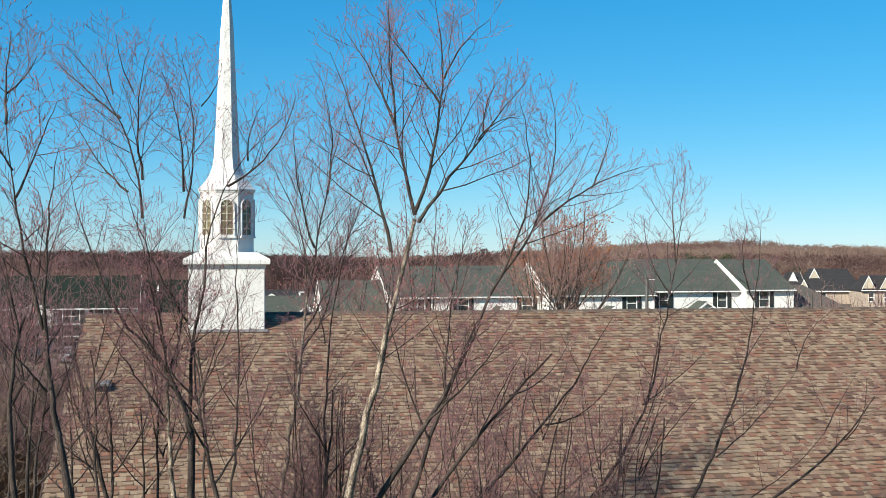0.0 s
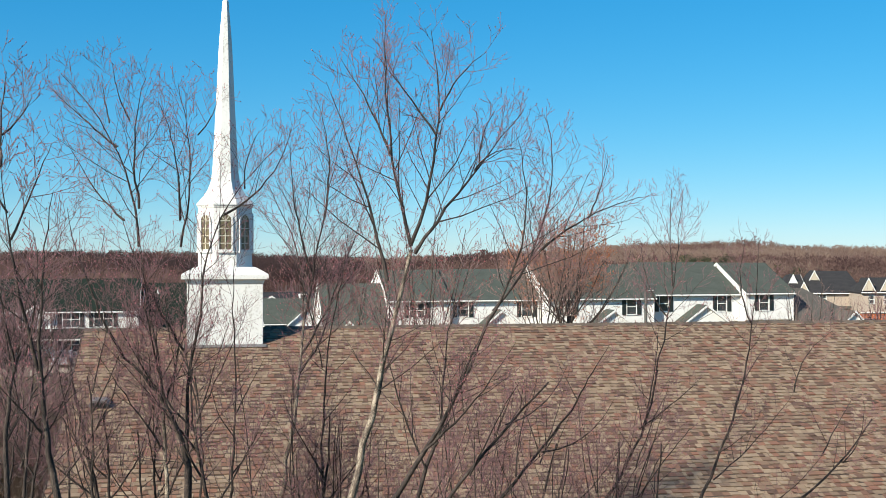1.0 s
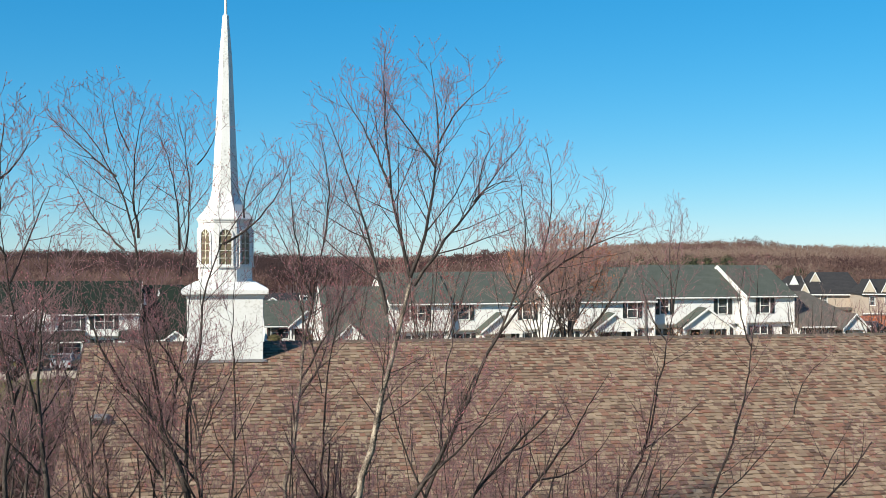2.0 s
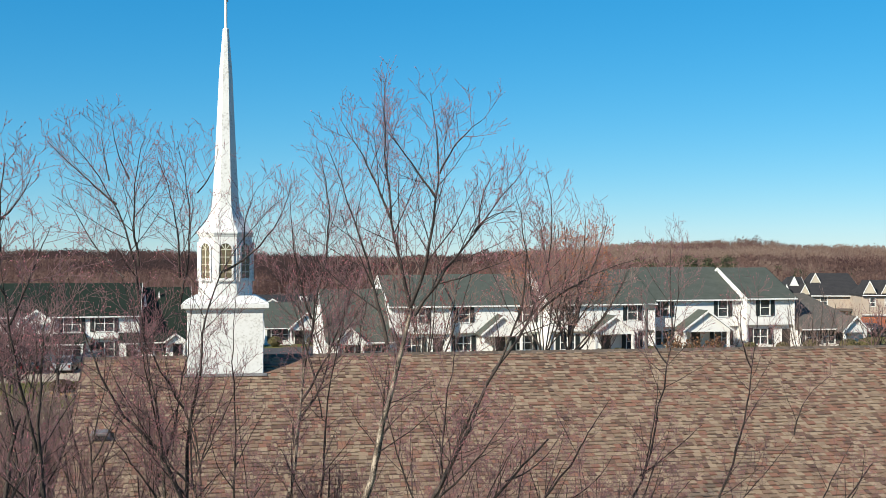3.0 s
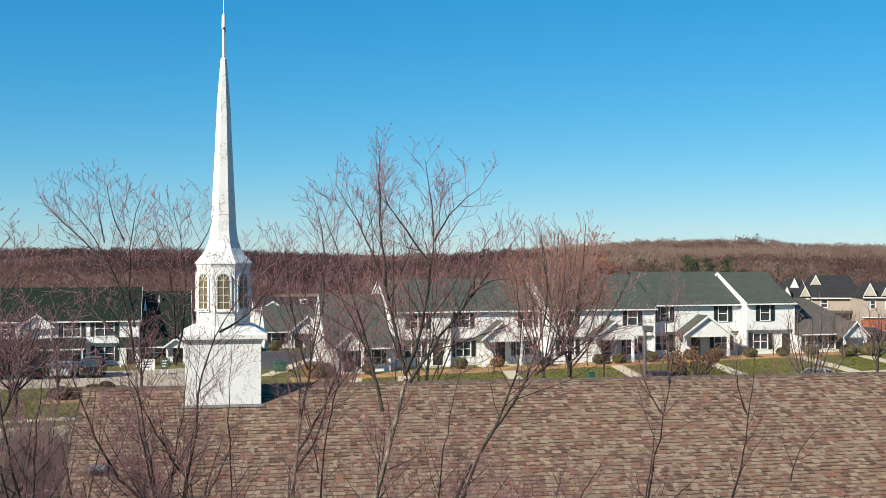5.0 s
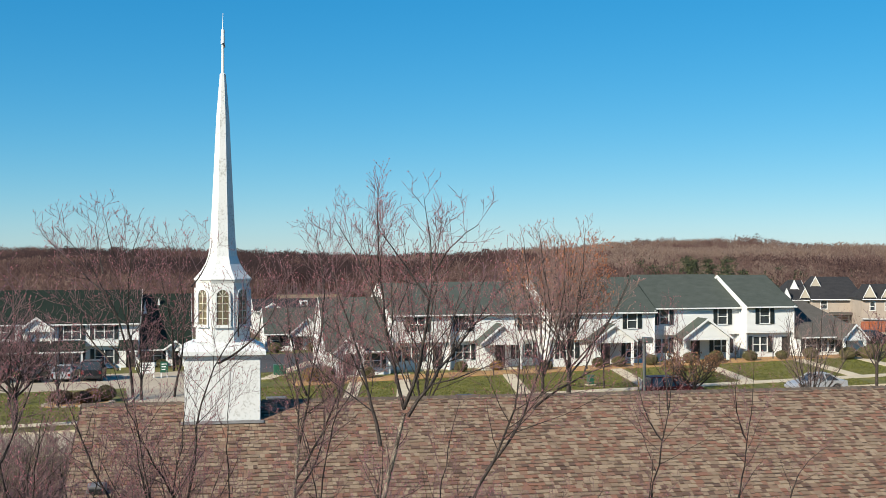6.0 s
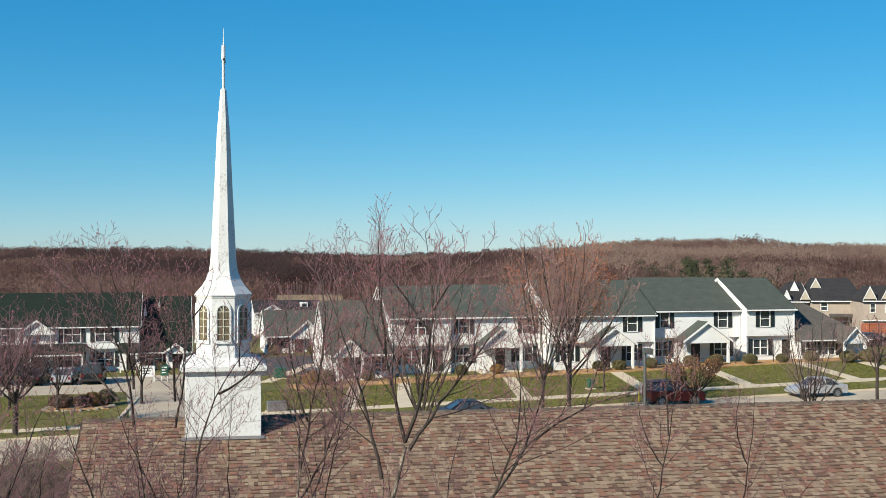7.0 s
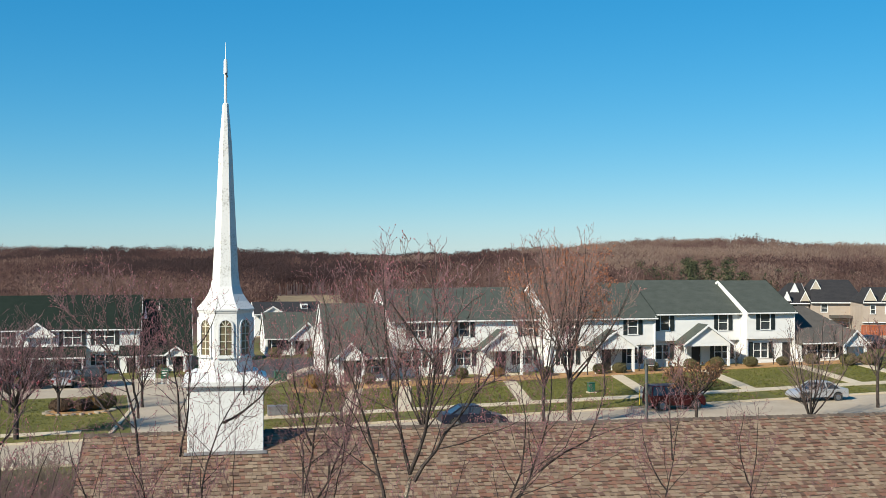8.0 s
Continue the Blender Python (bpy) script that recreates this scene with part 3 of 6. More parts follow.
def porch(parent, x0, x1, eave, peak, depth, mat, y=0.0, reach=0.0):
    """A gabled porch in front of the wall at y: roof, white gable, beam, columns and slab."""
    xm, t = (x0 + x1) / 2, 0.1
    a, b = x0 - 0.25, x1 + 0.25
    k = (peak - eave) / (xm - x0)
    lo = eave - 0.25 * k
    g = Geo()
    g.prism([(a, lo), (xm, peak), (b, lo), (b, lo - t), (xm, peak - t - 0.02), (a, lo - t)], y - depth - 0.25, y + reach, "y")
    part("porch_roof", g, mat, parent)
    g = Geo()
    g.prism([(x0, eave - 0.14), (x1, eave - 0.14), (xm, peak - 0.17)], y - depth, y - depth + 0.1, "y")
    part("porch_gable", g, M["siding"], parent)
    g = Geo()
    for s in (1, -1):
        e = a if s > 0 else b
        g.prism([(e, lo + 0.012), (xm, peak + 0.012), (xm, peak - 0.2), (e, lo - 0.18)], y - depth - 0.285, y - depth - 0.254, "y")
    part("porch_rake", g, M["trim"], parent)
    part("porch_beam", Geo().box(x0, x1, y - depth - 0.01, y - depth + 0.2, eave - 0.38, eave - 0.145), M["trim"], parent)
    for x in (x0 + 0.12, x1 - 0.12):
        c = Geo().box(x - 0.11, x + 0.11, y - depth - 0.005, y - depth + 0.21, 0.12, eave - 0.381)
        c.box(x - 0.15, x + 0.15, y - depth - 0.045, y - depth + 0.25, 0.05, 0.13).box(x - 0.14, x + 0.14, y - depth - 0.035, y - depth + 0.24, eave - 0.45, eave - 0.382)
        part("column", c, M["trim"], parent)
    part("porch_slab", Geo().box(x0 - 0.1, x1 + 0.1, y - depth - 0.1, y - 0.004, -0.5, 0.05), M["concrete"], parent)


def front_door(parent, x, y, w=0.95, h=2.08, mat=None):
    d = part("door", Geo().box(x, x + w, y + 0.06, y + 0.11, 0.06, h), mat or M["door"], parent)
    fr = Geo().box(x - 0.09, x - 0.002, y - 0.03, y + 0.05, 0.05, h + 0.09).box(x + w + 0.002, x + w + 0.09, y - 0.03, y + 0.05, 0.05, h + 0.09).box(x - 0.09, x + w + 0.09, y - 0.035, y + 0.05, h + 0.005, h + 0.1)
    part("door_frame", fr, M["trim"], d)
    for i in range(2):
        for j in range(3):
            part("door_panel", Geo().box(x + 0.13 + 0.38 * i, x + 0.44 + 0.38 * i, y + 0.048, y + 0.059, 0.22 + 0.6 * j, 0.7 + 0.6 * j), mat or M["door"], d)
    part("door_handle", Geo().box(x + w - 0.12, x + w - 0.07, y + 0.0, y + 0.058, 0.95, 1.1), M["rim"], d)


def downspout(parent, x, y, h):
    g = Geo().box(x, x + 0.09, y - 0.1, y - 0.02, 0.15, h - 0.35)
    g.prism([(y - 0.1, h - 0.36), (y - 0.02, h - 0.36), (y - 0.3, h - 0.05), (y - 0.38, h - 0.05)], x, x + 0.09)
    part("downspout", g, M["trim"], parent)


def house(label, u, v, z, w, eave, ridge, half=5.9, back=None, storeys=2, upper=(), lower=(), doors=(), porches=(), inset=0.45, hip0=0.0, hip1=0.0, roof=None, wall=None, name="townhouse", shutters=True, group="row of townhouses", turn=0.0, spouts=True, porch_roof=None, rakes=("trim", "trim")):
    """A house on the estate plan: eave and ridge are heights over its floor; windows (x0, x1, z0, z1)."""
    h = thing(name, label, "house", est_pose(u, v, z, turn), group)
    back = half if back is None else back
    wall = wall or M["siding"]
    floor2 = 2.62
    holes_low = [q[:4] for q in lower] + [(d, d + 0.95, 0.05, 2.1) for d in doors]
    if storeys == 2:
        low = part("wall", wall_geo(w, floor2, 0.2, holes_low), wall, h)
        low.location = (0, inset, 0)
        up = wall_geo(w, eave - floor2 - 0.1, 0.2, [(a, b, c - floor2, d - floor2) for a, b, c, d, *_ in upper])
        o = part("wall", up, wall, h)
        o.location = (0, 0, floor2)
        part("soffit", Geo().box(0.0, w, 0.003, inset + 0.2, floor2 - 0.12, floor2 - 0.003), M["trim"], h)
    else:
        low = part("wall", wall_geo(w, eave - 0.1, 0.2, holes_low), wall, h)
        low.location = (0, inset, 0)
    part("foundation", Geo().box(0.01, w - 0.01, inset + 0.03, half + back, -0.9, -0.002), M["concrete"], h)
    for x in (0.0, w - 0.18):
        gable_wall(h, x - 0.002 if x == 0 else x + 0.002, half, eave, ridge if not (hip0 if x == 0 else hip1) else eave + 0.25, back, y0=0.2 if storeys == 2 else inset, mat=wall) if not (hip0 if x == 0 else hip1) else part("wall", Geo().box(x, x + 0.18, inset + 0.2, half + back, -0.4, eave - 0.12), wall, h)
    part("wall", Geo().box(0.18, w - 0.18, half + back - 0.22, half + back - 0.02, -0.4, max(0.5, ridge - back * (ridge - eave) / half - 0.25)), wall, h)
    gable_roof(h, 0, w, half, eave, ridge, roof or M["roof_green"], back=back, hip0=hip0, hip1=hip1, rakes=rakes)
    for q in upper:
        window(h, *q[:4], 0.0, double=q[1] - q[0] > 1.3, shutters=shutters)
    for q in lower:
        window(h, *q[:4], inset, double=q[1] - q[0] > 1.3, shutters=shutters)
    for d in doors:
        front_door(h, d, inset)
    for p in porches:
        porch(h, *p, porch_roof or roof or M["roof_green"], y=inset if storeys == 1 else 0.0, reach=0.0 if storeys == 2 else 1.2)
    if spouts:
        downspout(h, w - 0.14, 0.0 if storeys == 2 else inset, eave)
    return h


WHITE = "white sided two storey townhouse with a grey green roof"
# windows in metres from the west corner of each front
house("white single storey end house with a steep grey green roof", -20.6, 25.5, -0.35, 5.9, 2.6, 6.9, half=4.9, storeys=1, lower=[(3.2, 5.0, 0.7, 2.0)], doors=[1.6], porches=[(0.7, 3.2, 2.5, 3.75, 1.6)])
# dark rakes stand in for the thin shadow lines where these roofs meet
house(WHITE, -14.7, 26.5, 0.0, 5.7, 5.2, 7.8, upper=[(1.9, 3.3, 3.5, 4.8)], lower=[(1.2, 3.0, 0.8, 2.1)], doors=[4.1], porches=[], rakes=("trim", "roof_dark_green"))
house(WHITE, -8.9, 27.0, 0.0, 8.6, 5.2, 7.85, upper=[(0.75, 1.75, 3.5, 4.9), (6.9, 7.9, 3.45, 4.85)], lower=[(0.6, 2.0, 0.8, 2.15), (6.4, 8.0, 0.8, 2.15)], doors=[4.4], porches=[(2.5, 6.3, 2.65, 4.2, 2.0)], rakes=("roof_dark_green", "roof_dark_green"))
house(WHITE, -0.2, 24.5, 0.15, 10.4, 5.2, 8.15, upper=[(1.5, 2.4, 3.55, 4.95), (7.65, 8.6, 3.5, 4.95)], lower=[(1.2, 2.6, 0.8, 2.15), (7.7, 8.8, 0.75, 2.2)], doors=[5.2], porches=[(3.7, 7.5, 2.7, 4.05, 2.0)], rakes=("trim", "roof_dark_green"))
house(WHITE, 10.35, 25.2, 0.4, 8.9, 5.25, 8.1, upper=[(0.65, 1.55, 3.5, 4.9), (6.6, 7.55, 3.45, 4.9)], lower=[(0.35, 1.7, 0.75, 2.1), (6.4, 7.9, 0.7, 1.95)], doors=[4.0], porches=[(2.2, 6.8, 2.5, 4.15, 2.0)], rakes=("roof_dark_green", "roof_dark_green"))
house(WHITE, 19.25, 23.9, 0.55, 5.0, 5.2, 7.9, upper=[(1.4, 2.4, 3.4, 4.85)], lower=[(0.9, 2.4, 0.65, 2.1)], doors=[3.9], porches=[], rakes=("trim", "roof_dark_green"))
house("single storey end house with a hipped grey brown roof", 24.35, 22.8, 0.6, 7.2, 2.3, 5.3, half=5.4, storeys=1, lower=[(0.7, 1.9, 0.6, 1.9), (2.4, 3.8, 0.6, 1.9)], doors=[4.2], porches=[(3.6, 6.0, 2.15, 3.35, 1.9)], hip1=4.0, hip0=1.2, roof=M["roof_brown"])
# the houses beyond the car park
LG = M["roof_dark_green"]
west_house = house("white two storey house with a dark green roof", -57.0, 44.0, -1.15, 19.9, 4.9, 7.9, half=7.0, upper=[(5.9, 7.5, 3.3, 4.7), (12.6, 14.2, 3.2, 4.7), (15.6, 17.4, 3.2, 4.75)], lower=[(6.0, 7.8, 0.7, 2.1), (12.6, 14.2, 0.7, 2.1), (15.6, 17.4, 0.7, 2.1)], doors=[9.5, 2.0, 18.6], porches=[(8.6, 11.6, 4.4, 5.5, 0.6)], roof=LG, group="houses by the car park")
for s0, s1 in ((-0.4, 14.7), (17.9, 19.8)):  # lean-to roofs over the ground floor
    part("lean_to_roof", Geo().prism([(-2.3, 2.18), (0.0, 3.05), (0.0, 2.9), (-2.3, 2.06)], s0, s1), LG, west_house)
    part("lean_to_gutter", Geo().box(s0, s1, -2.38, -2.305, 2.02, 2.16), M["trim"], west_house)
    for sx in ((s0 + 0.15, 4.6, 9.6, s1 - 0.25) if s0 < 0 else (s0 + 0.15, s1 - 0.25)):
        part("porch_post", Geo().box(sx, sx + 0.12, -2.25, -2.13, -0.2, 2.07), M["trim"], west_house)
low_west_house = house("white single storey house with a dark green roof", -37.0, 44.2, -1.05, 5.0, 2.2, 7.3, half=8.0, storeys=1, lower=[(0.5, 2.1, 0.6, 1.95)], doors=[3.2], porches=[(2.5, 4.4, 2.2, 2.9, 1.4)], roof=LG, group="houses by the car park")
for sx, sy, sz, sw, sh in ((0.35, 4.9, 4.9, 0.5, 1.75), (1.75, 6.2, 5.9, 0.42, 1.05)):  # slim white gable peaks over the lower roof
    part("gable_peak", Geo().prism([(sx - sw / 2, sz - 0.2), (sx + sw / 2, sz - 0.2), (sx, sz + sh)], sy, sy + 0.5, "y"), M["trim"], low_west_house)
house("white bungalow with a grey green roof and gabled porch", -23.5, 57.0, -0.7, 7.4, 2.3, 4.85, half=4.2, storeys=1, lower=[(0.7, 1.6, 0.6, 1.95), (2.0, 2.7, 0.6, 1.95)], doors=[3.4, 5.6], porches=[(2.7, 6.7, 2.2, 3.95, 1.5)], name="bungalow", group="bungalows")
low_house = house("low house with a charcoal roof behind the bungalow", -22.6, 88.0, -0.6, 9.5, 3.2, 4.6, half=4.5, storeys=1, doors=[4.0], porches=[(1.0, 4.0, 3.3, 4.2, 0.8), ], roof=M["roof_grey"], name="bungalow", group="bungalows")
part("roof_dormer", Geo().box(6.6, 7.6, 1.6, 3.0, 3.5, 4.35), M["trim"], low_house, "small white roof dormer")
part("dormer_glass", Geo().box(6.75, 7.45, 1.57, 1.597, 3.75, 4.2), M["glass"], low_house)
BG = dict(wall=M["beige"], roof=M["roof_grey"], group="beige houses", shutters=False, inset=0.3, turn=-17.0, doors=[], porches=[], spouts=False)
BEIGE = "beige two storey house with a charcoal gabled roof"


def cross_gable(parent, x0, x1, z0, z1, y0, y1, wall="cream_wall"):
    """A small gable across the roof: charcoal roof, pale face and white rake boards."""
    xm = (x0 + x1) / 2
    part("gable_roof", Geo().prism([(x0 - 0.08, z0 - 0.08), (xm, z1 + 0.06), (x1 + 0.08, z0 - 0.08), (x1 + 0.08, z0 - 0.2), (x0 - 0.08, z0 - 0.2)], y0 + 0.03, y1, "y"), M["roof_grey"], parent)
    part("gable_face", Geo().prism([(x0, z0 - 0.1), (x1, z0 - 0.1), (xm, z1 - 0.06)], y0 - 0.05, y0 + 0.026, "y"), M[wall], parent)
    g = Geo()
    for e in (x0 - 0.1, x1 + 0.1):
        g.prism([(e, z0 - 0.08), (xm, z1 + 0.08), (xm, z1 - 0.1), (e, z0 - 0.24)], y0 - 0.1, y0 - 0.054, "y")
    part("rake_board", g, M["trim"], parent)


beige_house = house(BEIGE, 45.3, 56.9, 0.1, 6.6, 4.95, 7.5, half=4.6, upper=[(1.2, 2.0, 3.5, 4.5), (5.3, 6.0, 3.5, 4.5)], lower=[(0.9, 1.9, 0.9, 2.1), (3.9, 4.9, 0.9, 2.1)], hip0=1.1, hip1=0.9, **BG)
cross_gable(beige_house, 0.55, 1.7, 6.4, 7.5, 2.5, 4.6)
left_house = house(BEIGE, 42.5, 58.5, 0.1, 2.95, 4.8, 7.0, half=4.4, upper=[(0.9, 1.6, 3.4, 4.4)], hip0=1.4, **BG)
cross_gable(left_house, -0.3, 0.6, 4.95, 6.05, -0.4, 2.6, "trim")
cross_gable(left_house, 1.2, 2.15, 6.0, 7.05, 2.2, 4.4, "trim")
cross_gable(left_house, 1.9, 3.0, 4.95, 6.1, -0.4, 2.6)
back_house = house(BEIGE, 41.6, 70.0, 0.1, 2.4, 4.7, 6.9, half=4.0, **BG)
cross_gable(back_house, 0.0, 0.8, 5.5, 6.6, 1.2, 4.0, "trim")
east_house = house(BEIGE, 48.2, 50.0, 0.1, 7.0, 5.2, 6.75, half=3.2, upper=[(0.9, 1.5, 3.6, 4.6), (2.7, 3.3, 3.6, 4.6)], lower=[(0.8, 1.8, 0.8, 2.1)], hip0=1.5, **BG)
cross_gable(east_house, 0.05, 1.45, 5.3, 6.7, -0.4, 3.0)
cross_gable(east_house, 2.2, 3.6, 5.3, 6.7, -0.4, 3.0)
DIP = Matrix.Translation((0, 0, 11.6)) @ Matrix.Scale(1.17, 4) @ Matrix.Translation((0, 0, -11.6))  # they stand farther off, in a dip of the land
for h in (beige_house, left_house, back_house, east_house):
    h.matrix_basis = DIP @ h.matrix_basis
part("balcony_floor", Geo().box(2.2, 6.5, -1.4, -0.02, 2.80, 3.1), M["roof_brown"], beige_house, "dark brown timber balcony floor")
for bx in (2.3, 4.3, 6.35):
    part("balcony_post", Geo().box(bx, bx + 0.12, -1.36, -1.24, -0.2, 2.79), M["roof_brown"], beige_house)


def build_deck():
    """A red cedar deck with slatted rail behind the beige houses."""
    d = thing("deck", "red cedar deck with a slatted rail on posts", "deck", pose(51.9, 139.5, 0.55, 0, 0, 8))
    d.matrix_basis = DIP @ d.matrix_basis
    part("platform", Geo().box(-3.4, 5, -1.5, 1.5, 0.95, 1.12), M["deck"], d)
    part("rail", Geo().box(-3.4, 5, -1.52, -1.44, 2.05, 2.2), M["deck"], d)
    for k in range(43):
        part("slat", Geo().box(-3.38 + 0.2 * k, -3.22 + 0.2 * k, -1.49, -1.46, 1.1, 2.05), M["deck"], d)
    for x in (-3.3, -1.2, 0.9, 3.0, 4.9):
        part("post", Geo().box(x - 0.07, x + 0.07, -1.43, -1.29, -0.4, 2.04), M["deck"], d)


build_deck()


# ---- trees ----
class Twigs:
    """Grows tapered limbs with forking twigs into one mesh for wood and one for buds."""

    def __init__(self, seed):
        self.rng, self.trunk, self.wood, self.mid, self.fine, self.buds = random.Random(seed), Geo(), Geo(), Geo(), Geo(), Geo()
        self.limbs = []

    def line(self, pts, r0, r1, sides, geo):
        """A tapered tube along several points."""
        rows, n = [], len(pts)
        for k, p in enumerate(pts):
            d = (pts[min(k + 1, n - 1)] - pts[max(k - 1, 0)])
            d = d.normalized() if d.length > 1e-6 else Vector((0, 0, 1))
            a = d.cross(Vector((0.3, 0.9, 0.1))).normalized()
            b = d.cross(a)
            r = r0 + (r1 - r0) * (k / (n - 1)) ** 0.8
            rows.append([p + (a * math.cos(2 * math.pi * j / sides) + b * math.sin(2 * math.pi * j / sides)) * r for j in range(sides)])
        geo.rings(rows, closed=False)

    def bud(self, p, way, size):
        """A slim pointed bud that leans out from its twig."""
        q = self.rng
        d = (way + Vector((q.gauss(0, 0.45), q.gauss(0, 0.45), q.gauss(0.2, 0.4)))).normalized()
        a = d.orthogonal().normalized() * size * 0.30
        b = d.cross(a)
        i, m = len(self.buds.v), p + d * size * 0.45
        self.buds.v += [p[:], (m + a)[:], (m - a * 0.5 + b * 0.87)[:], (m - a * 0.5 - b * 0.87)[:], (p + d * size)[:]]
        self.buds.f += [(i, i + 2, i + 1), (i, i + 3, i + 2), (i, i + 1, i + 3), (i + 1, i + 2, i + 4), (i + 2, i + 3, i + 4), (i + 3, i + 1, i + 4)]

    def shoot(self, start, way, length, r, level, spec):
        """A straight, slightly jointed shoot that turns up towards the light, with its side shoots."""
        q = self.rng
        n = 4 if length > 0.5 * spec["unit"] else 3 if length > 0.2 * spec["unit"] else 2
        pts, p, d = [start.copy()], start.copy(), way.normalized()
        zig = d.orthogonal().normalized() * spec["zig"] * q.choice((-1, 1))
        for k in range(n):
            d = (d + zig * (-1) ** k + Vector((q.gauss(0, spec["wander"]), q.gauss(0, spec["wander"]), spec["lift"]))).normalized()
            p = p + d * length / n
            pts.append(p.copy())
        self.line(pts, r, max(spec["tip"], r * 0.32), 4 if level < 2 else 3, self.mid if r > spec["fine_r"] else self.fine)
        self.shoots(pts, length, r, max(spec["tip"], r * 0.32), level, spec)

    def shoots(self, pts, length, r0, r1, level, spec, low=0.16):
        """Side shoots along a limb: the longest low down, short spurs near its end."""
        q, n = self.rng, len(pts) - 1
        if level >= spec["levels"]:
            for k in range(1, n + 1):
                if q.random() < spec["bud"]:
                    self.bud(pts[k], (pts[k] - pts[k - 1]).normalized(), spec["bud_size"] * q.uniform(0.6, 1.35))
            return
        count = max(2, int((1 - low) * length / spec["step"][level] + q.random()))
        turn = q.uniform(0, 6.283)
        for k in range(count):
            f = min(0.985, low + (1 - low) * (k + 0.3 + 0.6 * q.random()) / count)
            i = int(f * n)
            p = pts[i].lerp(pts[i + 1], f * n - i)
            d = (pts[i + 1] - pts[i]).normalized()
            turn += math.pi + q.gauss(0, 0.75) + (0.9 if k % 2 else 0)
            e = d.orthogonal().normalized()
            side = e * math.cos(turn) + d.cross(e) * math.sin(turn)
            if side.z < -0.45 and q.random() < 0.6:
                side = -side
            ang = radians(q.uniform(*spec["angle"]))
            ln = q.uniform(0.55, 1.1) * (spec["ratio"] * length * (1 - f) + spec["spur"][level])
            r = max(spec["tip"] * 1.15, min((r0 + (r1 - r0) * f) * 0.58, spec["tip"] + spec.get("stout", 0.0065) * ln))
            self.shoot(p, d * math.cos(ang) + side * math.sin(ang), ln, r, level + 1, spec)

    def stem(self, a, m, b, r0, r1, spec, sub=10, trunk=False):
        """A limb that bows from a through m to b."""
        a, m, b = Vector(a), Vector(m), Vector(b)
        c = m * 2 - (a + b) / 2
        pts, w = [], self.rng
        for k in range(sub + 1):
            t = k / sub
            jog = Vector((w.gauss(0, 1), w.gauss(0, 1), w.gauss(0, 0.6))) * (0.0045 * (b - a).length if 0 < k < sub else 0)
            pts.append(a * (1 - t) ** 2 + c * 2 * t * (1 - t) + b * t * t + jog)
        self.wood = Geo()
        self.limbs.append(self.wood)
        self.line(pts, r0, r1, 6, self.trunk if trunk else self.wood)
        self.shoots(pts, (b - a).length, r0 * 0.8, r1, 0, spec, low=spec.get("low", 0.12))

    def finish(self, name, label, category, m, bark, twig, bud, group="", limb=None):
        t = thing(name, label, category, m, group)
        inv = m.inverted()
        made = [("trunk", self.trunk, bark)] + [("limb", g, limb or bark) for g in self.limbs] + [("branch_spray", self.mid, limb or bark), ("crown", self.fine, twig), ("bud_spray", self.buds, bud)]
        for nm, g, mat in made:
            if g.f:
                ob = part(nm, g, mat, t, smooth=True)
                ob.data.transform(inv)
                if nm in ("branch_spray", "crown", "bud_spray"):
                    tagged(ob, kind="stuff")
        return t


NEAR = dict(levels=3, unit=1.0, step=(0.14, 0.098, 0.09), spur=(0.28, 0.16, 0.10), ratio=0.46, angle=(30, 60), wander=0.06, zig=0.10, lift=0.07, tip=0.0019, fine_r=0.0045, bud=0.5, bud_size=0.019)
CROWN = dict(NEAR, step=(0.125, 0.09, 0.085), bud=0.75, bud_size=0.021)
DENSE = dict(NEAR, step=(0.135, 0.10, 0.095), bud=0.2)
BRUSH = dict(NEAR, step=(0.15, 0.11, 0.10), bud=0.15)
THICKET = dict(NEAR, step=(0.16, 0.13, 0.12), spur=(0.60, 0.34, 0.2), ratio=0.5, tip=0.0055, stout=0.008, bud=0.05, low=0.2)


def near_tree(seed, foot, radius, limbs, bark="bark", label="bare maple with reddish buds beside the church", spec=NEAR, thin=0.48):
    """A tree near the camera: its foot on the ground, the first limb is the trunk, the others start on it."""
    t = Twigs(seed)
    first = limbs[0]
    a = Vector(first[0])
    base = Vector((foot[0], foot[1], gz(foot[0]) - 0.05))
    t.line([base, base.lerp(a, 0.35) + Vector((0.05, 0, 0)), base.lerp(a, 0.7), a], radius * 1.5, radius, 8, t.trunk)
    for k, (p, m, q) in enumerate(limbs):
        r = radius if k == 0 else radius * thin
        r = min(r, 0.005 + 0.0085 * (Vector(p) - Vector(q)).length) if k else r
        t.stem(p, m, q, r, radius * 0.42 if k == 0 else 0.0026, dict(spec, low=0.45) if k == 0 else spec, trunk=k == 0)
    t.finish("maple_tree", label, "tree", Matrix.Translation(base), M[bark], M["twig"], M["bud"], "maples beside the church", M["bark"])

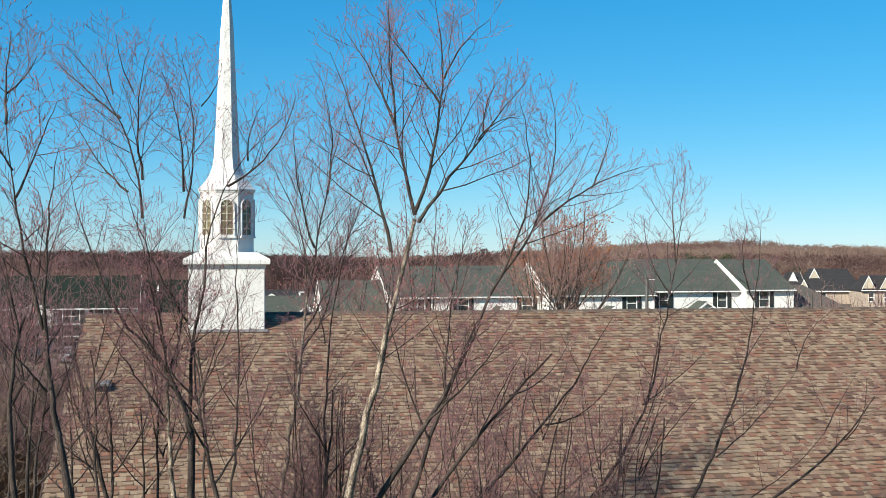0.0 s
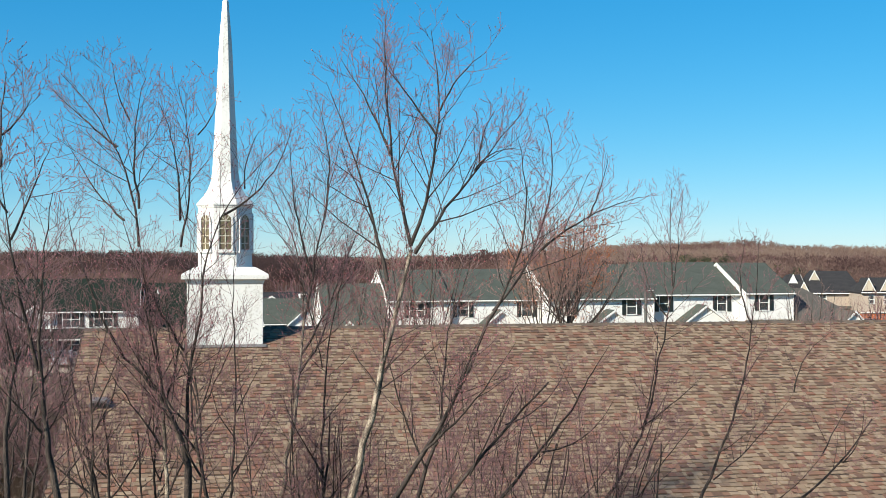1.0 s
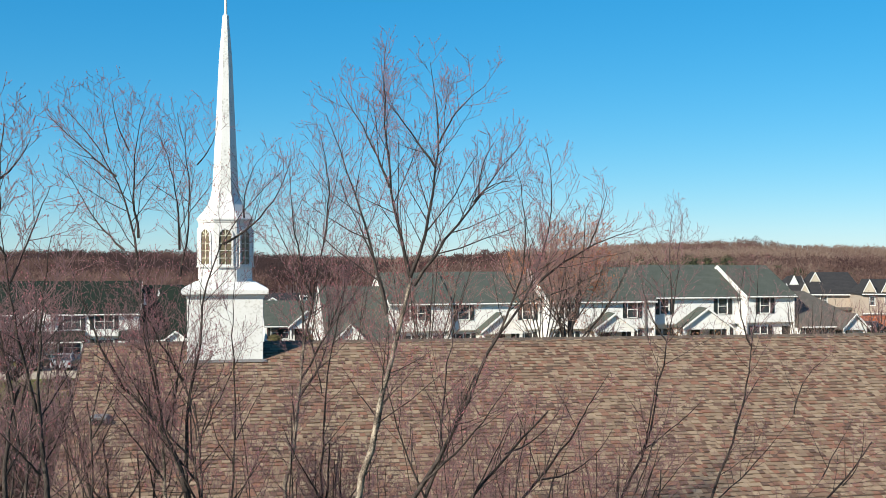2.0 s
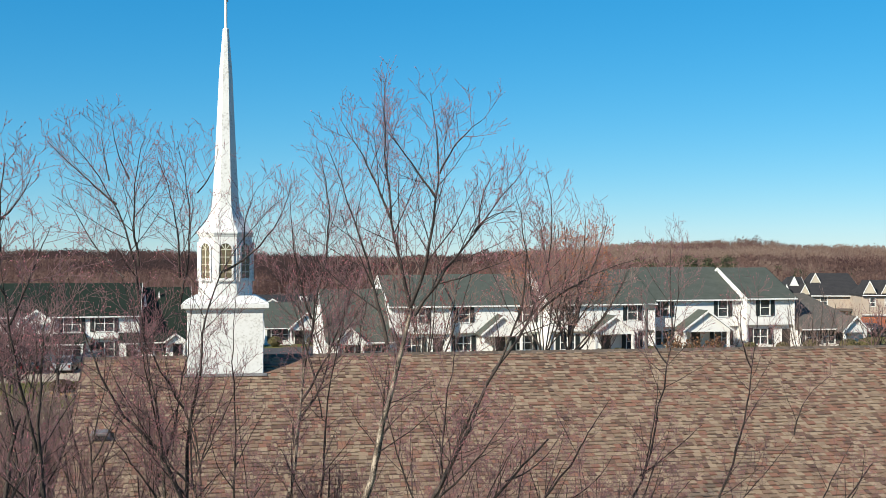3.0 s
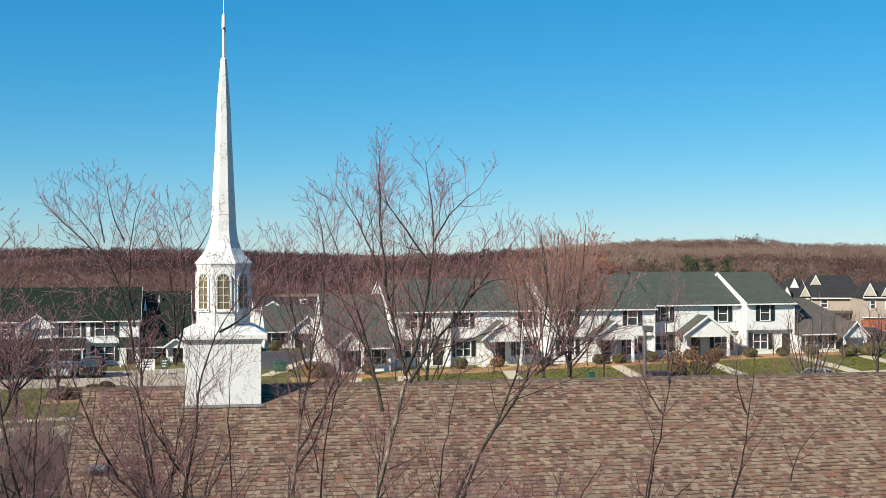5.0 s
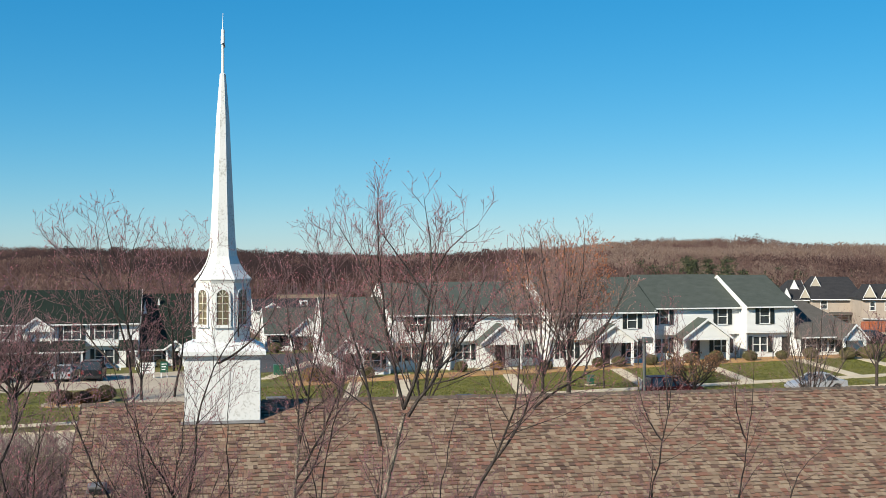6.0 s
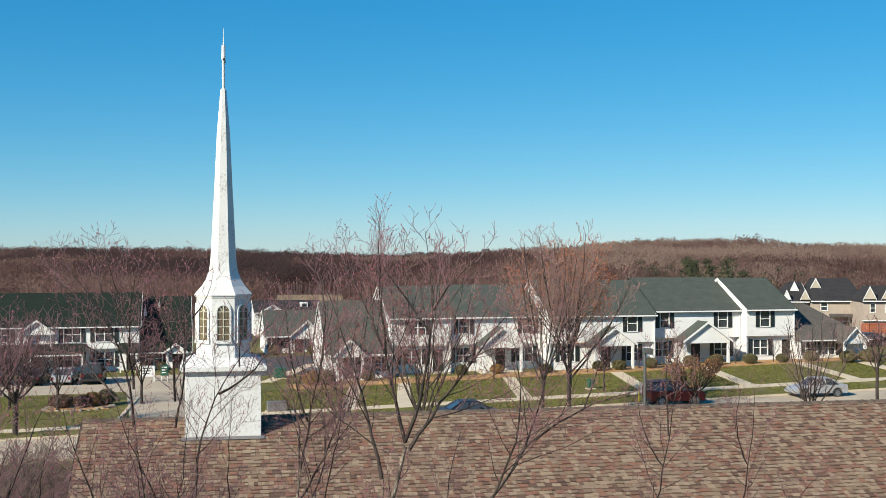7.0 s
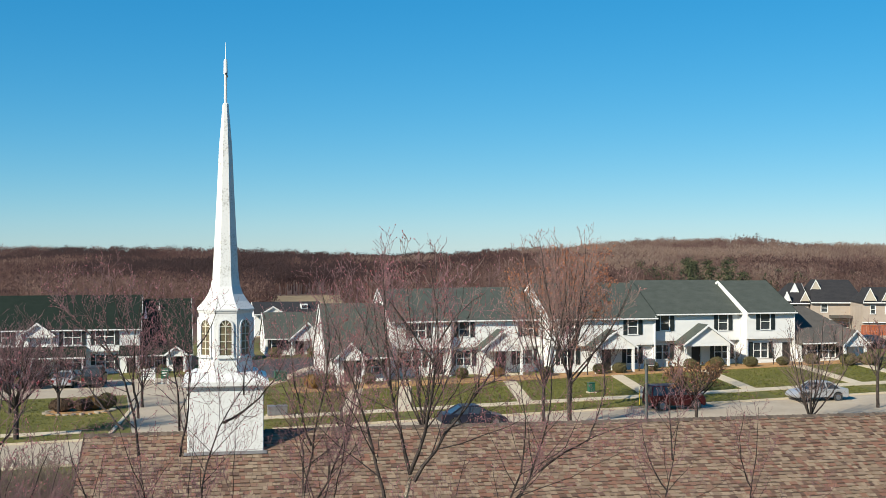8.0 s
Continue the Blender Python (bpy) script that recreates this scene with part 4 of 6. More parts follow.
near_tree(11, (-1.21, 13.10), 0.05, [
    ((-1.09, 13.0, 6.02), (-0.73, 13.0, 7.56), (-0.36, 13.0, 9.08)),
    ((-0.36, 13.0, 9.12), (-0.59, 12.83, 10.31), (-0.62, 12.6, 11.52)),
    ((-0.58, 12.86, 10.11), (-0.85, 13.09, 10.7), (-1.17, 13.36, 11.25)),
    ((-0.36, 12.99, 9.15), (-0.08, 12.84, 10.28), (-0.14, 12.69, 11.45)),
    ((-0.08, 12.83, 10.32), (-0.42, 12.94, 10.81), (-0.78, 13.08, 11.26)),
    ((-0.04, 12.8, 10.59), (0.15, 12.55, 10.9), (0.44, 12.3, 11.14)),
    ((-0.32, 13.0, 9.04), (0.28, 13.17, 9.88), (0.91, 13.45, 10.67)),
    ((0.4, 13.22, 10.05), (0.43, 13.11, 10.34), (0.55, 13.02, 10.6)),
    ((-0.62, 13.0, 8.72), (-0.93, 13.15, 9.87), (-1.33, 13.35, 10.98)),
    ((0.34, 13.19, 9.97), (0.52, 12.98, 10.13), (0.78, 12.79, 10.18)),
    ((-0.75, 13.0, 7.38), (-0.63, 13.26, 8.05), (-0.64, 13.5, 8.72)),
], bark="bark_pale", spec=CROWN)
near_tree(12, (-0.89, 13.40), 0.036, [
    ((-0.77, 13.3, 5.96), (-0.07, 13.3, 7.08), (0.49, 13.3, 8.26)),
    ((0.49, 13.3, 8.26), (0.89, 13.11, 9.32), (0.78, 12.9, 10.37)),
    ((0.55, 13.28, 8.39), (1.15, 13.52, 9.41), (1.2, 13.78, 10.63)),
    ((1.09, 13.45, 9.07), (1.6, 13.29, 9.44), (2.18, 13.15, 9.67)),
    ((1.62, 13.29, 9.43), (1.77, 13.4, 9.77), (1.88, 13.54, 10.12)),
    ((-0.24, 13.3, 6.81), (0.33, 13.09, 7.41), (0.78, 12.8, 8.08)),
], bark="bark", spec=CROWN)
near_tree(48, (-0.29, 14.30), 0.026, [
    ((-0.17, 14.2, 5.78), (0.51, 14.2, 6.67), (1.26, 14.2, 7.5)),
    ((0.31, 14.2, 6.38), (0.58, 13.99, 6.96), (0.88, 13.8, 7.54)),
    ((0.74, 14.2, 6.99), (1.21, 14.47, 7.2), (1.53, 14.7, 7.64)),
], bark="bark", spec=NEAR)
near_tree(49, (0.30, 15.10), 0.028, [
    ((0.42, 15.0, 5.62), (1.03, 15.0, 6.31), (1.61, 15.0, 7.03)),
    ((1.61, 15.0, 7.03), (1.82, 14.81, 7.48), (2.05, 14.6, 7.92)),
    ((0.92, 15.0, 6.21), (0.99, 15.25, 6.73), (1.19, 15.5, 7.21)),
    ((1.24, 15.0, 6.53), (1.74, 14.82, 6.74), (2.11, 14.7, 7.22)),
], bark="bark", spec=NEAR)
near_tree(13, (-3.08, 13.80), 0.04, [
    ((-2.96, 13.7, 6.58), (-3.22, 13.7, 7.28), (-3.71, 13.7, 7.84)),
    ((-3.71, 13.7, 7.84), (-4.06, 13.51, 8.68), (-4.24, 13.3, 9.56)),
    ((-3.21, 13.7, 7.27), (-3.46, 13.94, 8.28), (-3.66, 14.2, 9.3)),
    ((-3.65, 14.16, 9.12), (-3.87, 14.04, 10.24), (-4.49, 13.86, 11.15)),
    ((-3.88, 14.03, 10.31), (-4.34, 14.16, 10.68), (-4.78, 14.28, 11.07)),
    ((-3.64, 14.12, 9.58), (-3.65, 13.93, 10.38), (-3.43, 13.62, 11.08)),
    ((-3.82, 14.13, 9.44), (-4.28, 14.38, 9.88), (-4.65, 14.58, 10.44)),
    ((-3.68, 13.85, 10.6), (-3.79, 13.75, 10.91), (-3.83, 13.65, 11.24)),
    ((-3.96, 13.99, 10.59), (-4.06, 14.15, 10.88), (-4.15, 14.34, 11.15)),
], bark="bark", spec=CROWN)
near_tree(14, (-3.13, 14.10), 0.034, [
    ((-3.01, 14.0, 6.52), (-3.03, 14.0, 7.41), (-2.88, 14.0, 8.28)),
    ((-3.05, 14.0, 7.86), (-3.47, 13.81, 8.68), (-3.74, 13.6, 9.57)),
    ((-2.88, 14.0, 8.28), (-2.67, 14.2, 9.47), (-1.95, 14.5, 10.43)),
    ((-3.14, 14.11, 9.12), (-3.0, 13.98, 10.1), (-3.11, 13.81, 11.04)),
    ((-2.9, 13.93, 10.44), (-2.75, 14.05, 10.7), (-2.71, 14.18, 10.99)),
    ((-3.14, 14.08, 9.44), (-3.13, 13.81, 10.12), (-3.28, 13.58, 10.79)),
    ((-2.41, 14.31, 9.83), (-2.41, 14.52, 10.22), (-2.3, 14.76, 10.58)),
    ((-2.64, 14.21, 9.51), (-2.11, 14.11, 9.92), (-1.81, 14.01, 10.52)),
], bark="bark", spec=CROWN)
near_tree(15, (-2.50, 17.10), 0.042, [
    ((-2.38, 17.0, 5.21), (-2.15, 17.0, 6.65), (-2.0, 17.0, 8.1)),
    ((-2.0, 17.0, 8.1), (-1.72, 16.81, 9.45), (-1.42, 16.6, 10.79)),
    ((-2.02, 17.0, 7.85), (-2.15, 17.18, 9.12), (-2.7, 17.5, 10.21)),
    ((-2.05, 17.0, 7.59), (-1.46, 16.84, 8.74), (-1.08, 16.7, 9.91)),
    ((-1.69, 16.79, 9.56), (-1.64, 16.89, 10.42), (-1.82, 17.04, 11.26)),
    ((-1.88, 16.91, 8.79), (-2.09, 16.7, 9.69), (-2.13, 16.41, 10.59)),
    ((-2.07, 17.0, 7.33), (-1.68, 17.25, 8.13), (-1.78, 17.45, 9.01)),
], bark="bark_pale", spec=CROWN)
near_tree(31, (-1.73, 16.10), 0.022, [
    ((-1.61, 16.0, 5.41), (-1.64, 16.0, 6.73), (-1.52, 16.0, 8.04)),
    ((-1.52, 16.0, 8.04), (-1.34, 15.82, 8.81), (-1.25, 15.6, 9.59)),
    ((-1.64, 16.0, 7.5), (-1.84, 16.28, 8.27), (-2.09, 16.5, 9.04)),
], bark="bark", spec=CROWN)
near_tree(16, (-3.30, 10.00), 0.04, [
    ((-3.18, 9.9, 6.65), (-3.3, 9.9, 7.35), (-3.4, 9.9, 8.05)),
    ((-3.4, 9.9, 8.05), (-3.52, 9.67, 8.88), (-3.57, 9.5, 9.73)),
    ((-3.57, 9.5, 9.73), (-3.66, 9.75, 10.15), (-3.71, 10.0, 10.57)),
    ((-3.37, 9.9, 7.95), (-3.34, 9.78, 8.77), (-3.18, 9.6, 9.54)),
    ((-3.53, 9.61, 9.14), (-3.39, 9.72, 9.55), (-3.28, 9.86, 9.95)),
    ((-3.37, 9.9, 7.53), (-3.48, 9.63, 7.79), (-3.63, 9.4, 8.06)),
    ((-3.62, 9.66, 10.0), (-3.56, 9.9, 10.17), (-3.53, 10.11, 10.38)),
    ((-3.54, 9.57, 9.36), (-3.65, 9.45, 9.61), (-3.72, 9.37, 9.89)),
], bark="bark", spec=CROWN)
near_tree(29, (-3.33, 14.00), 0.036, [
    ((-3.21, 13.9, 5.84), (-3.27, 13.9, 6.61), (-3.29, 13.9, 7.37)),
    ((-3.29, 13.9, 7.37), (-3.41, 13.67, 8.24), (-3.55, 13.5, 9.12)),
    ((-3.29, 13.9, 7.19), (-3.12, 14.2, 8.27), (-3.03, 14.4, 9.38)),
    ((-3.27, 13.9, 6.72), (-3.62, 13.75, 7.29), (-3.97, 13.6, 7.86)),
    ((-3.23, 13.9, 6.21), (-2.93, 13.99, 6.8), (-2.49, 14.15, 7.27)),
], bark="bark_pale", spec=NEAR)
near_tree(30, (-2.80, 13.90), 0.034, [
    ((-2.68, 13.8, 5.83), (-2.81, 13.8, 6.42), (-2.9, 13.8, 7.02)),
    ((-2.89, 13.8, 6.95), (-3.45, 13.57, 7.73), (-3.88, 13.4, 8.61)),
    ((-2.88, 13.8, 6.87), (-2.99, 14.02, 7.85), (-2.8, 14.3, 8.79)),
    ((-2.87, 13.8, 6.73), (-3.42, 13.67, 7.43), (-3.98, 13.5, 8.11)),
    ((-2.72, 13.8, 6.01), (-2.38, 13.93, 6.57), (-2.11, 14.05, 7.17)),
    ((-2.83, 13.8, 6.44), (-3.08, 13.52, 7.08), (-3.22, 13.3, 7.77)),
], bark="bark", spec=CROWN)
near_tree(20, (-2.89, 15.30), 0.022, [
    ((-2.77, 15.2, 5.54), (-2.69, 15.2, 6.73), (-2.69, 15.2, 7.93)),
    ((-2.69, 15.2, 7.91), (-2.66, 14.96, 8.64), (-2.59, 14.8, 9.4)),
    ((-2.68, 15.2, 6.97), (-2.52, 15.44, 7.34), (-2.35, 15.7, 7.7)),
    ((-2.69, 15.2, 6.69), (-2.88, 15.05, 7.06), (-2.93, 14.9, 7.47)),
    ((-2.71, 15.2, 6.22), (-2.42, 15.31, 6.61), (-2.19, 15.45, 7.02)),
], bark="bark", spec=NEAR)
near_tree(17, (1.97, 17.10), 0.028, [
    ((2.09, 17.0, 5.21), (2.74, 17.0, 6.22), (3.08, 17.0, 7.38)),
    ((3.05, 17.0, 7.28), (3.28, 16.84, 8.6), (3.37, 16.6, 9.92)),
    ((3.27, 16.84, 8.59), (3.27, 17.04, 9.32), (3.35, 17.34, 10.0)),
    ((2.82, 17.0, 6.53), (3.25, 16.85, 6.9), (3.66, 16.7, 7.31)),
    ((3.21, 16.91, 8.14), (2.95, 17.04, 8.64), (2.88, 17.16, 9.2)),
    ((2.86, 16.98, 6.55), (2.98, 16.77, 7.29), (3.0, 16.48, 8.02)),
], bark="bark", spec=NEAR)
near_tree(18, (3.64, 18.10), 0.028, [
    ((3.76, 18.0, 5.02), (4.24, 18.0, 6.08), (4.59, 18.0, 7.2)),
    ((4.59, 18.0, 7.2), (4.68, 17.83, 8.22), (4.7, 17.6, 9.24)),
    ((4.11, 18.0, 5.61), (4.84, 18.27, 6.19), (5.49, 18.5, 6.89)),
    ((5.49, 18.5, 6.89), (5.63, 18.37, 7.44), (5.99, 18.2, 7.86)),
    ((4.43, 18.0, 6.67), (4.67, 18.1, 7.22), (5.04, 18.25, 7.67)),
    ((4.66, 17.87, 8.0), (4.44, 17.62, 8.58), (4.43, 17.37, 9.2)),
], bark="bark", spec=NEAR)
near_tree(19, (4.87, 18.10), 0.024, [
    ((4.99, 18.0, 5.0), (5.85, 18.0, 5.69), (6.53, 18.0, 6.54)),
    ((4.64, 18.0, 5.0), (5.2, 17.82, 5.47), (5.63, 17.6, 6.04)),
    ((5.63, 17.6, 6.04), (5.95, 17.87, 6.45), (6.28, 18.1, 6.87)),
    ((6.08, 18.0, 5.87), (6.29, 17.82, 6.33), (6.29, 17.7, 6.86)),
], bark="bark", spec=NEAR)
near_tree(21, (-4.53, 12.10), 0.036, [
    ((-4.38, 12.0, 6.11), (-4.44, 12.0, 7.26), (-4.29, 12.0, 8.07)),
    ((-4.43, 12.0, 7.15), (-4.15, 12.18, 7.71), (-3.8, 12.35, 8.29)),
    ((-4.35, 12.0, 7.84), (-4.42, 11.8, 8.53), (-4.46, 11.6, 9.09)),
], spec=DENSE)
near_tree(22, (-5.60, 15.70), 0.030, [
    ((-5.45, 15.6, 4.97), (-5.38, 15.6, 6.09), (-5.23, 15.6, 7.28)),
    ((-5.41, 15.6, 5.64), (-4.83, 15.78, 6.36), (-4.5, 15.95, 7.18)),
    ((-5.38, 15.6, 6.09), (-5.68, 15.4, 6.86), (-5.75, 15.2, 7.61)),
    ((-5.34, 15.6, 6.54), (-5.01, 15.85, 7.26), (-4.93, 16.1, 8.01)),
], spec=DENSE)
near_tree(23, (-4.80, 16.30), 0.030, [
    ((-4.65, 16.2, 4.83), (-4.57, 16.2, 5.83), (-4.65, 16.2, 6.84)),
    ((-4.57, 16.2, 5.68), (-4.15, 16.38, 6.43), (-4.04, 16.55, 7.36)),
    ((-4.61, 16.2, 5.99), (-5.05, 16.0, 6.63), (-5.22, 15.8, 7.42)),
], spec=DENSE)
near_tree(24, (-1.86, 15.60), 0.026, [
    ((-1.71, 15.5, 4.99), (-1.56, 15.5, 5.96), (-1.49, 15.5, 6.92)),
    ((-1.6, 15.5, 5.73), (-1.13, 15.68, 6.3), (-0.76, 15.85, 6.96)),
    ((-1.56, 15.5, 6.11), (-1.83, 15.3, 6.65), (-2.1, 15.1, 7.26)),
], spec=NEAR)
near_tree(25, (1.00, 16.10), 0.024, [
    ((1.15, 16.0, 4.8), (1.3, 16.0, 5.56), (1.53, 16.0, 6.48)),
    ((1.23, 16.0, 5.26), (2.01, 16.18, 5.84), (2.51, 16.35, 6.51)),
    ((1.26, 16.0, 5.41), (0.83, 15.8, 6.06), (0.67, 15.6, 6.84)),
], spec=DENSE)
near_tree(26, (-6.67, 17.60), 0.028, [
    ((-6.52, 17.5, 4.26), (-6.44, 17.5, 5.44), (-6.27, 17.5, 6.69)),
    ((-6.48, 17.5, 5.1), (-5.91, 17.68, 5.83), (-5.63, 17.85, 6.65)),
    ((-6.44, 17.5, 5.52), (-6.78, 17.3, 6.3), (-6.87, 17.1, 6.98)),
    ((-6.36, 17.5, 6.11), (-6.19, 17.75, 6.75), (-5.85, 18.0, 7.32)),
], spec=DENSE)
near_tree(27, (-5.97, 18.30), 0.028, [
    ((-5.82, 18.2, 4.09), (-5.74, 18.2, 5.13), (-5.82, 18.2, 6.53)),
    ((-5.78, 18.2, 4.96), (-6.41, 18.38, 5.71), (-6.56, 18.55, 6.57)),
    ((-5.75, 18.2, 5.13), (-5.16, 18.0, 5.86), (-4.76, 17.8, 6.66)),
], spec=DENSE)
near_tree(28, (-4.59, 17.30), 0.026, [
    ((-4.44, 17.2, 4.34), (-4.4, 17.2, 5.33), (-4.44, 17.2, 6.48)),
    ((-4.42, 17.2, 5.16), (-3.98, 17.38, 5.88), (-3.86, 17.55, 6.6)),
    ((-4.4, 17.2, 5.33), (-4.79, 17.0, 5.94), (-4.98, 16.8, 6.69)),
], spec=DENSE)
near_tree(32, (-0.63, 14.10), 0.030, [
    ((-0.48, 14.0, 5.69), (-0.01, 14.0, 7.03), (0.39, 14.0, 7.96)),
    ((-0.01, 14.0, 7.03), (0.06, 14.18, 8.09), (0.27, 14.35, 9.04)),
    ((-0.21, 14.0, 6.49), (-0.6, 13.8, 7.58), (-0.73, 13.6, 8.5)),
], spec=DENSE)
near_tree(33, (-4.88, 16.60), 0.034, [
    ((-4.73, 16.5, 5.29), (-5.05, 16.5, 6.73), (-5.29, 16.5, 7.83)),
    ((-4.97, 16.5, 6.41), (-4.62, 16.68, 7.19), (-4.63, 16.85, 7.98)),
    ((-4.81, 16.5, 5.62), (-5.54, 16.3, 6.28), (-6.01, 16.1, 6.78)),
], spec=DENSE)
near_tree(34, (-6.35, 15.90), 0.026, [
    ((-6.2, 15.8, 4.62), (-6.22, 15.8, 6.06), (-6.2, 15.8, 7.42)),
    ((-6.2, 15.8, 6.97), (-6.44, 15.98, 7.79), (-6.63, 16.15, 8.93)),
    ((-6.2, 15.8, 6.49), (-5.96, 15.6, 7.34), (-5.77, 15.4, 8.61)),
    ((-6.2, 15.8, 6.26), (-6.0, 16.05, 7.07), (-5.89, 16.3, 8.17)),
    ((-6.2, 15.8, 6.93), (-6.42, 15.65, 7.77), (-6.55, 15.5, 8.73)),
    ((-6.2, 15.8, 7.22), (-5.96, 15.93, 8.05), (-5.8, 16.05, 8.76)),
], spec=BRUSH)
near_tree(36, (-4.81, 15.80), 0.026, [
    ((-4.66, 15.7, 4.64), (-4.64, 15.7, 6.07), (-4.73, 15.7, 7.42)),
    ((-4.66, 15.7, 6.06), (-5.03, 15.88, 6.86), (-5.31, 16.05, 8.15)),
    ((-4.66, 15.7, 5.67), (-4.86, 15.5, 6.52), (-4.97, 15.3, 7.79)),
    ((-4.66, 15.7, 5.81), (-4.94, 15.95, 6.6), (-5.15, 16.2, 7.89)),
    ((-4.66, 15.7, 6.94), (-4.23, 15.55, 7.77), (-3.92, 15.4, 8.69)),
    ((-4.66, 15.7, 7.2), (-4.51, 15.82, 8.02), (-4.43, 15.95, 8.43)),
], spec=BRUSH)
near_tree(38, (-3.38, 15.60), 0.026, [
    ((-3.23, 15.5, 4.7), (-3.16, 15.5, 6.11), (-3.26, 15.5, 7.44)),
    ((-3.23, 15.5, 6.06), (-3.67, 15.68, 6.86), (-3.99, 15.85, 8.13)),
    ((-3.23, 15.5, 6.84), (-2.83, 15.3, 7.67), (-2.55, 15.1, 8.2)),
    ((-3.23, 15.5, 7.23), (-3.65, 15.75, 8.03), (-3.97, 16.0, 8.22)),
    ((-3.23, 15.5, 6.82), (-2.95, 15.35, 7.65), (-2.75, 15.2, 8.19)),
    ((-3.23, 15.5, 6.94), (-3.4, 15.62, 7.74), (-3.53, 15.75, 8.41)),
], spec=BRUSH)
near_tree(40, (-4.17, 16.90), 0.026, [
    ((-4.02, 16.8, 4.36), (-4.1, 16.8, 5.89), (-3.97, 16.8, 7.34)),
    ((-4.02, 16.8, 5.81), (-3.81, 16.98, 6.67), (-3.68, 17.15, 8.05)),
    ((-4.02, 16.8, 5.84), (-4.18, 16.6, 6.75), (-4.27, 16.4, 8.06)),
    ((-4.02, 16.8, 6.48), (-4.27, 17.05, 7.35), (-4.46, 17.3, 8.36)),
    ((-4.02, 16.8, 6.76), (-3.6, 16.65, 7.65), (-3.31, 16.5, 8.07)),
    ((-4.02, 16.8, 6.27), (-4.26, 16.93, 7.15), (-4.43, 17.05, 8.05)),
], spec=BRUSH)
near_tree(41, (0.43, 17.20), 0.020, [
    ((0.58, 17.1, 4.2), (0.77, 17.1, 5.18), (0.91, 17.1, 6.33)),
    ((0.58, 17.1, 5.72), (0.39, 17.28, 6.43), (0.27, 17.45, 7.58)),
    ((0.58, 17.1, 5.98), (0.85, 16.9, 6.74), (1.03, 16.7, 7.16)),
    ((0.58, 17.1, 5.58), (0.79, 17.35, 6.28), (0.94, 17.6, 7.42)),
    ((0.58, 17.1, 5.19), (0.83, 16.95, 5.95), (1.0, 16.8, 7.1)),
    ((0.58, 17.1, 5.09), (0.29, 17.23, 5.8), (0.08, 17.35, 6.94)),
], spec=BRUSH)
near_tree(42, (1.27, 17.50), 0.020, [
    ((1.42, 17.4, 4.12), (1.64, 17.4, 5.12), (1.83, 17.4, 6.29)),
    ((1.42, 17.4, 5.06), (1.23, 17.57, 5.78), (1.09, 17.75, 6.69)),
    ((1.42, 17.4, 4.82), (1.17, 17.2, 5.61), (1.0, 17.0, 6.78)),
    ((1.42, 17.4, 5.96), (1.87, 17.65, 6.68), (2.2, 17.9, 6.87)),
    ((1.42, 17.4, 6.06), (1.18, 17.25, 6.82), (1.0, 17.1, 7.29)),
    ((1.42, 17.4, 5.98), (1.69, 17.52, 6.72), (1.88, 17.65, 7.34)),
], spec=BRUSH)
near_tree(43, (2.04, 17.00), 0.020, [
    ((2.19, 16.9, 4.25), (2.43, 16.9, 5.23), (2.5, 16.9, 6.36)),
    ((2.19, 16.9, 5.18), (2.57, 17.07, 5.88), (2.85, 17.25, 6.88)),
    ((2.19, 16.9, 5.63), (2.02, 16.7, 6.38), (1.9, 16.5, 6.94)),
    ((2.19, 16.9, 5.18), (2.06, 17.15, 5.86), (1.97, 17.4, 6.99)),
    ((2.19, 16.9, 5.21), (2.01, 16.75, 5.96), (1.89, 16.6, 7.03)),
    ((2.19, 16.9, 5.15), (2.72, 17.02, 5.86), (3.08, 17.15, 6.68)),
], spec=BRUSH)
near_tree(44, (2.42, 15.90), 0.020, [
    ((2.57, 15.8, 4.54), (2.8, 15.8, 5.45), (2.91, 15.8, 6.51)),
    ((2.57, 15.8, 6.2), (2.86, 15.98, 6.86), (3.07, 16.15, 7.13)),
    ((2.57, 15.8, 5.75), (3.02, 15.6, 6.46), (3.31, 15.4, 6.84)),
    ((2.57, 15.8, 5.92), (2.91, 16.05, 6.57), (3.17, 16.3, 6.59)),
    ((2.57, 15.8, 5.77), (2.75, 15.65, 6.47), (2.88, 15.5, 7.0)),
    ((2.57, 15.8, 5.66), (2.92, 15.93, 6.32), (3.16, 16.05, 6.64)),
], spec=BRUSH)
near_tree(45, (-0.38, 15.80), 0.020, [
    ((-0.23, 15.7, 4.57), (-0.05, 15.7, 5.47), (0.2, 15.7, 6.52)),
    ((-0.23, 15.7, 5.72), (-0.46, 15.88, 6.37), (-0.63, 16.05, 7.42)),
    ((-0.23, 15.7, 6.27), (0.13, 15.5, 6.97), (0.36, 15.3, 7.63)),
    ((-0.23, 15.7, 5.52), (-0.34, 15.95, 6.15), (-0.43, 16.2, 7.2)),
    ((-0.23, 15.7, 5.75), (0.18, 15.55, 6.45), (0.45, 15.4, 7.28)),
    ((-0.23, 15.7, 5.65), (0.23, 15.82, 6.31), (0.56, 15.95, 7.36)),
], spec=BRUSH)
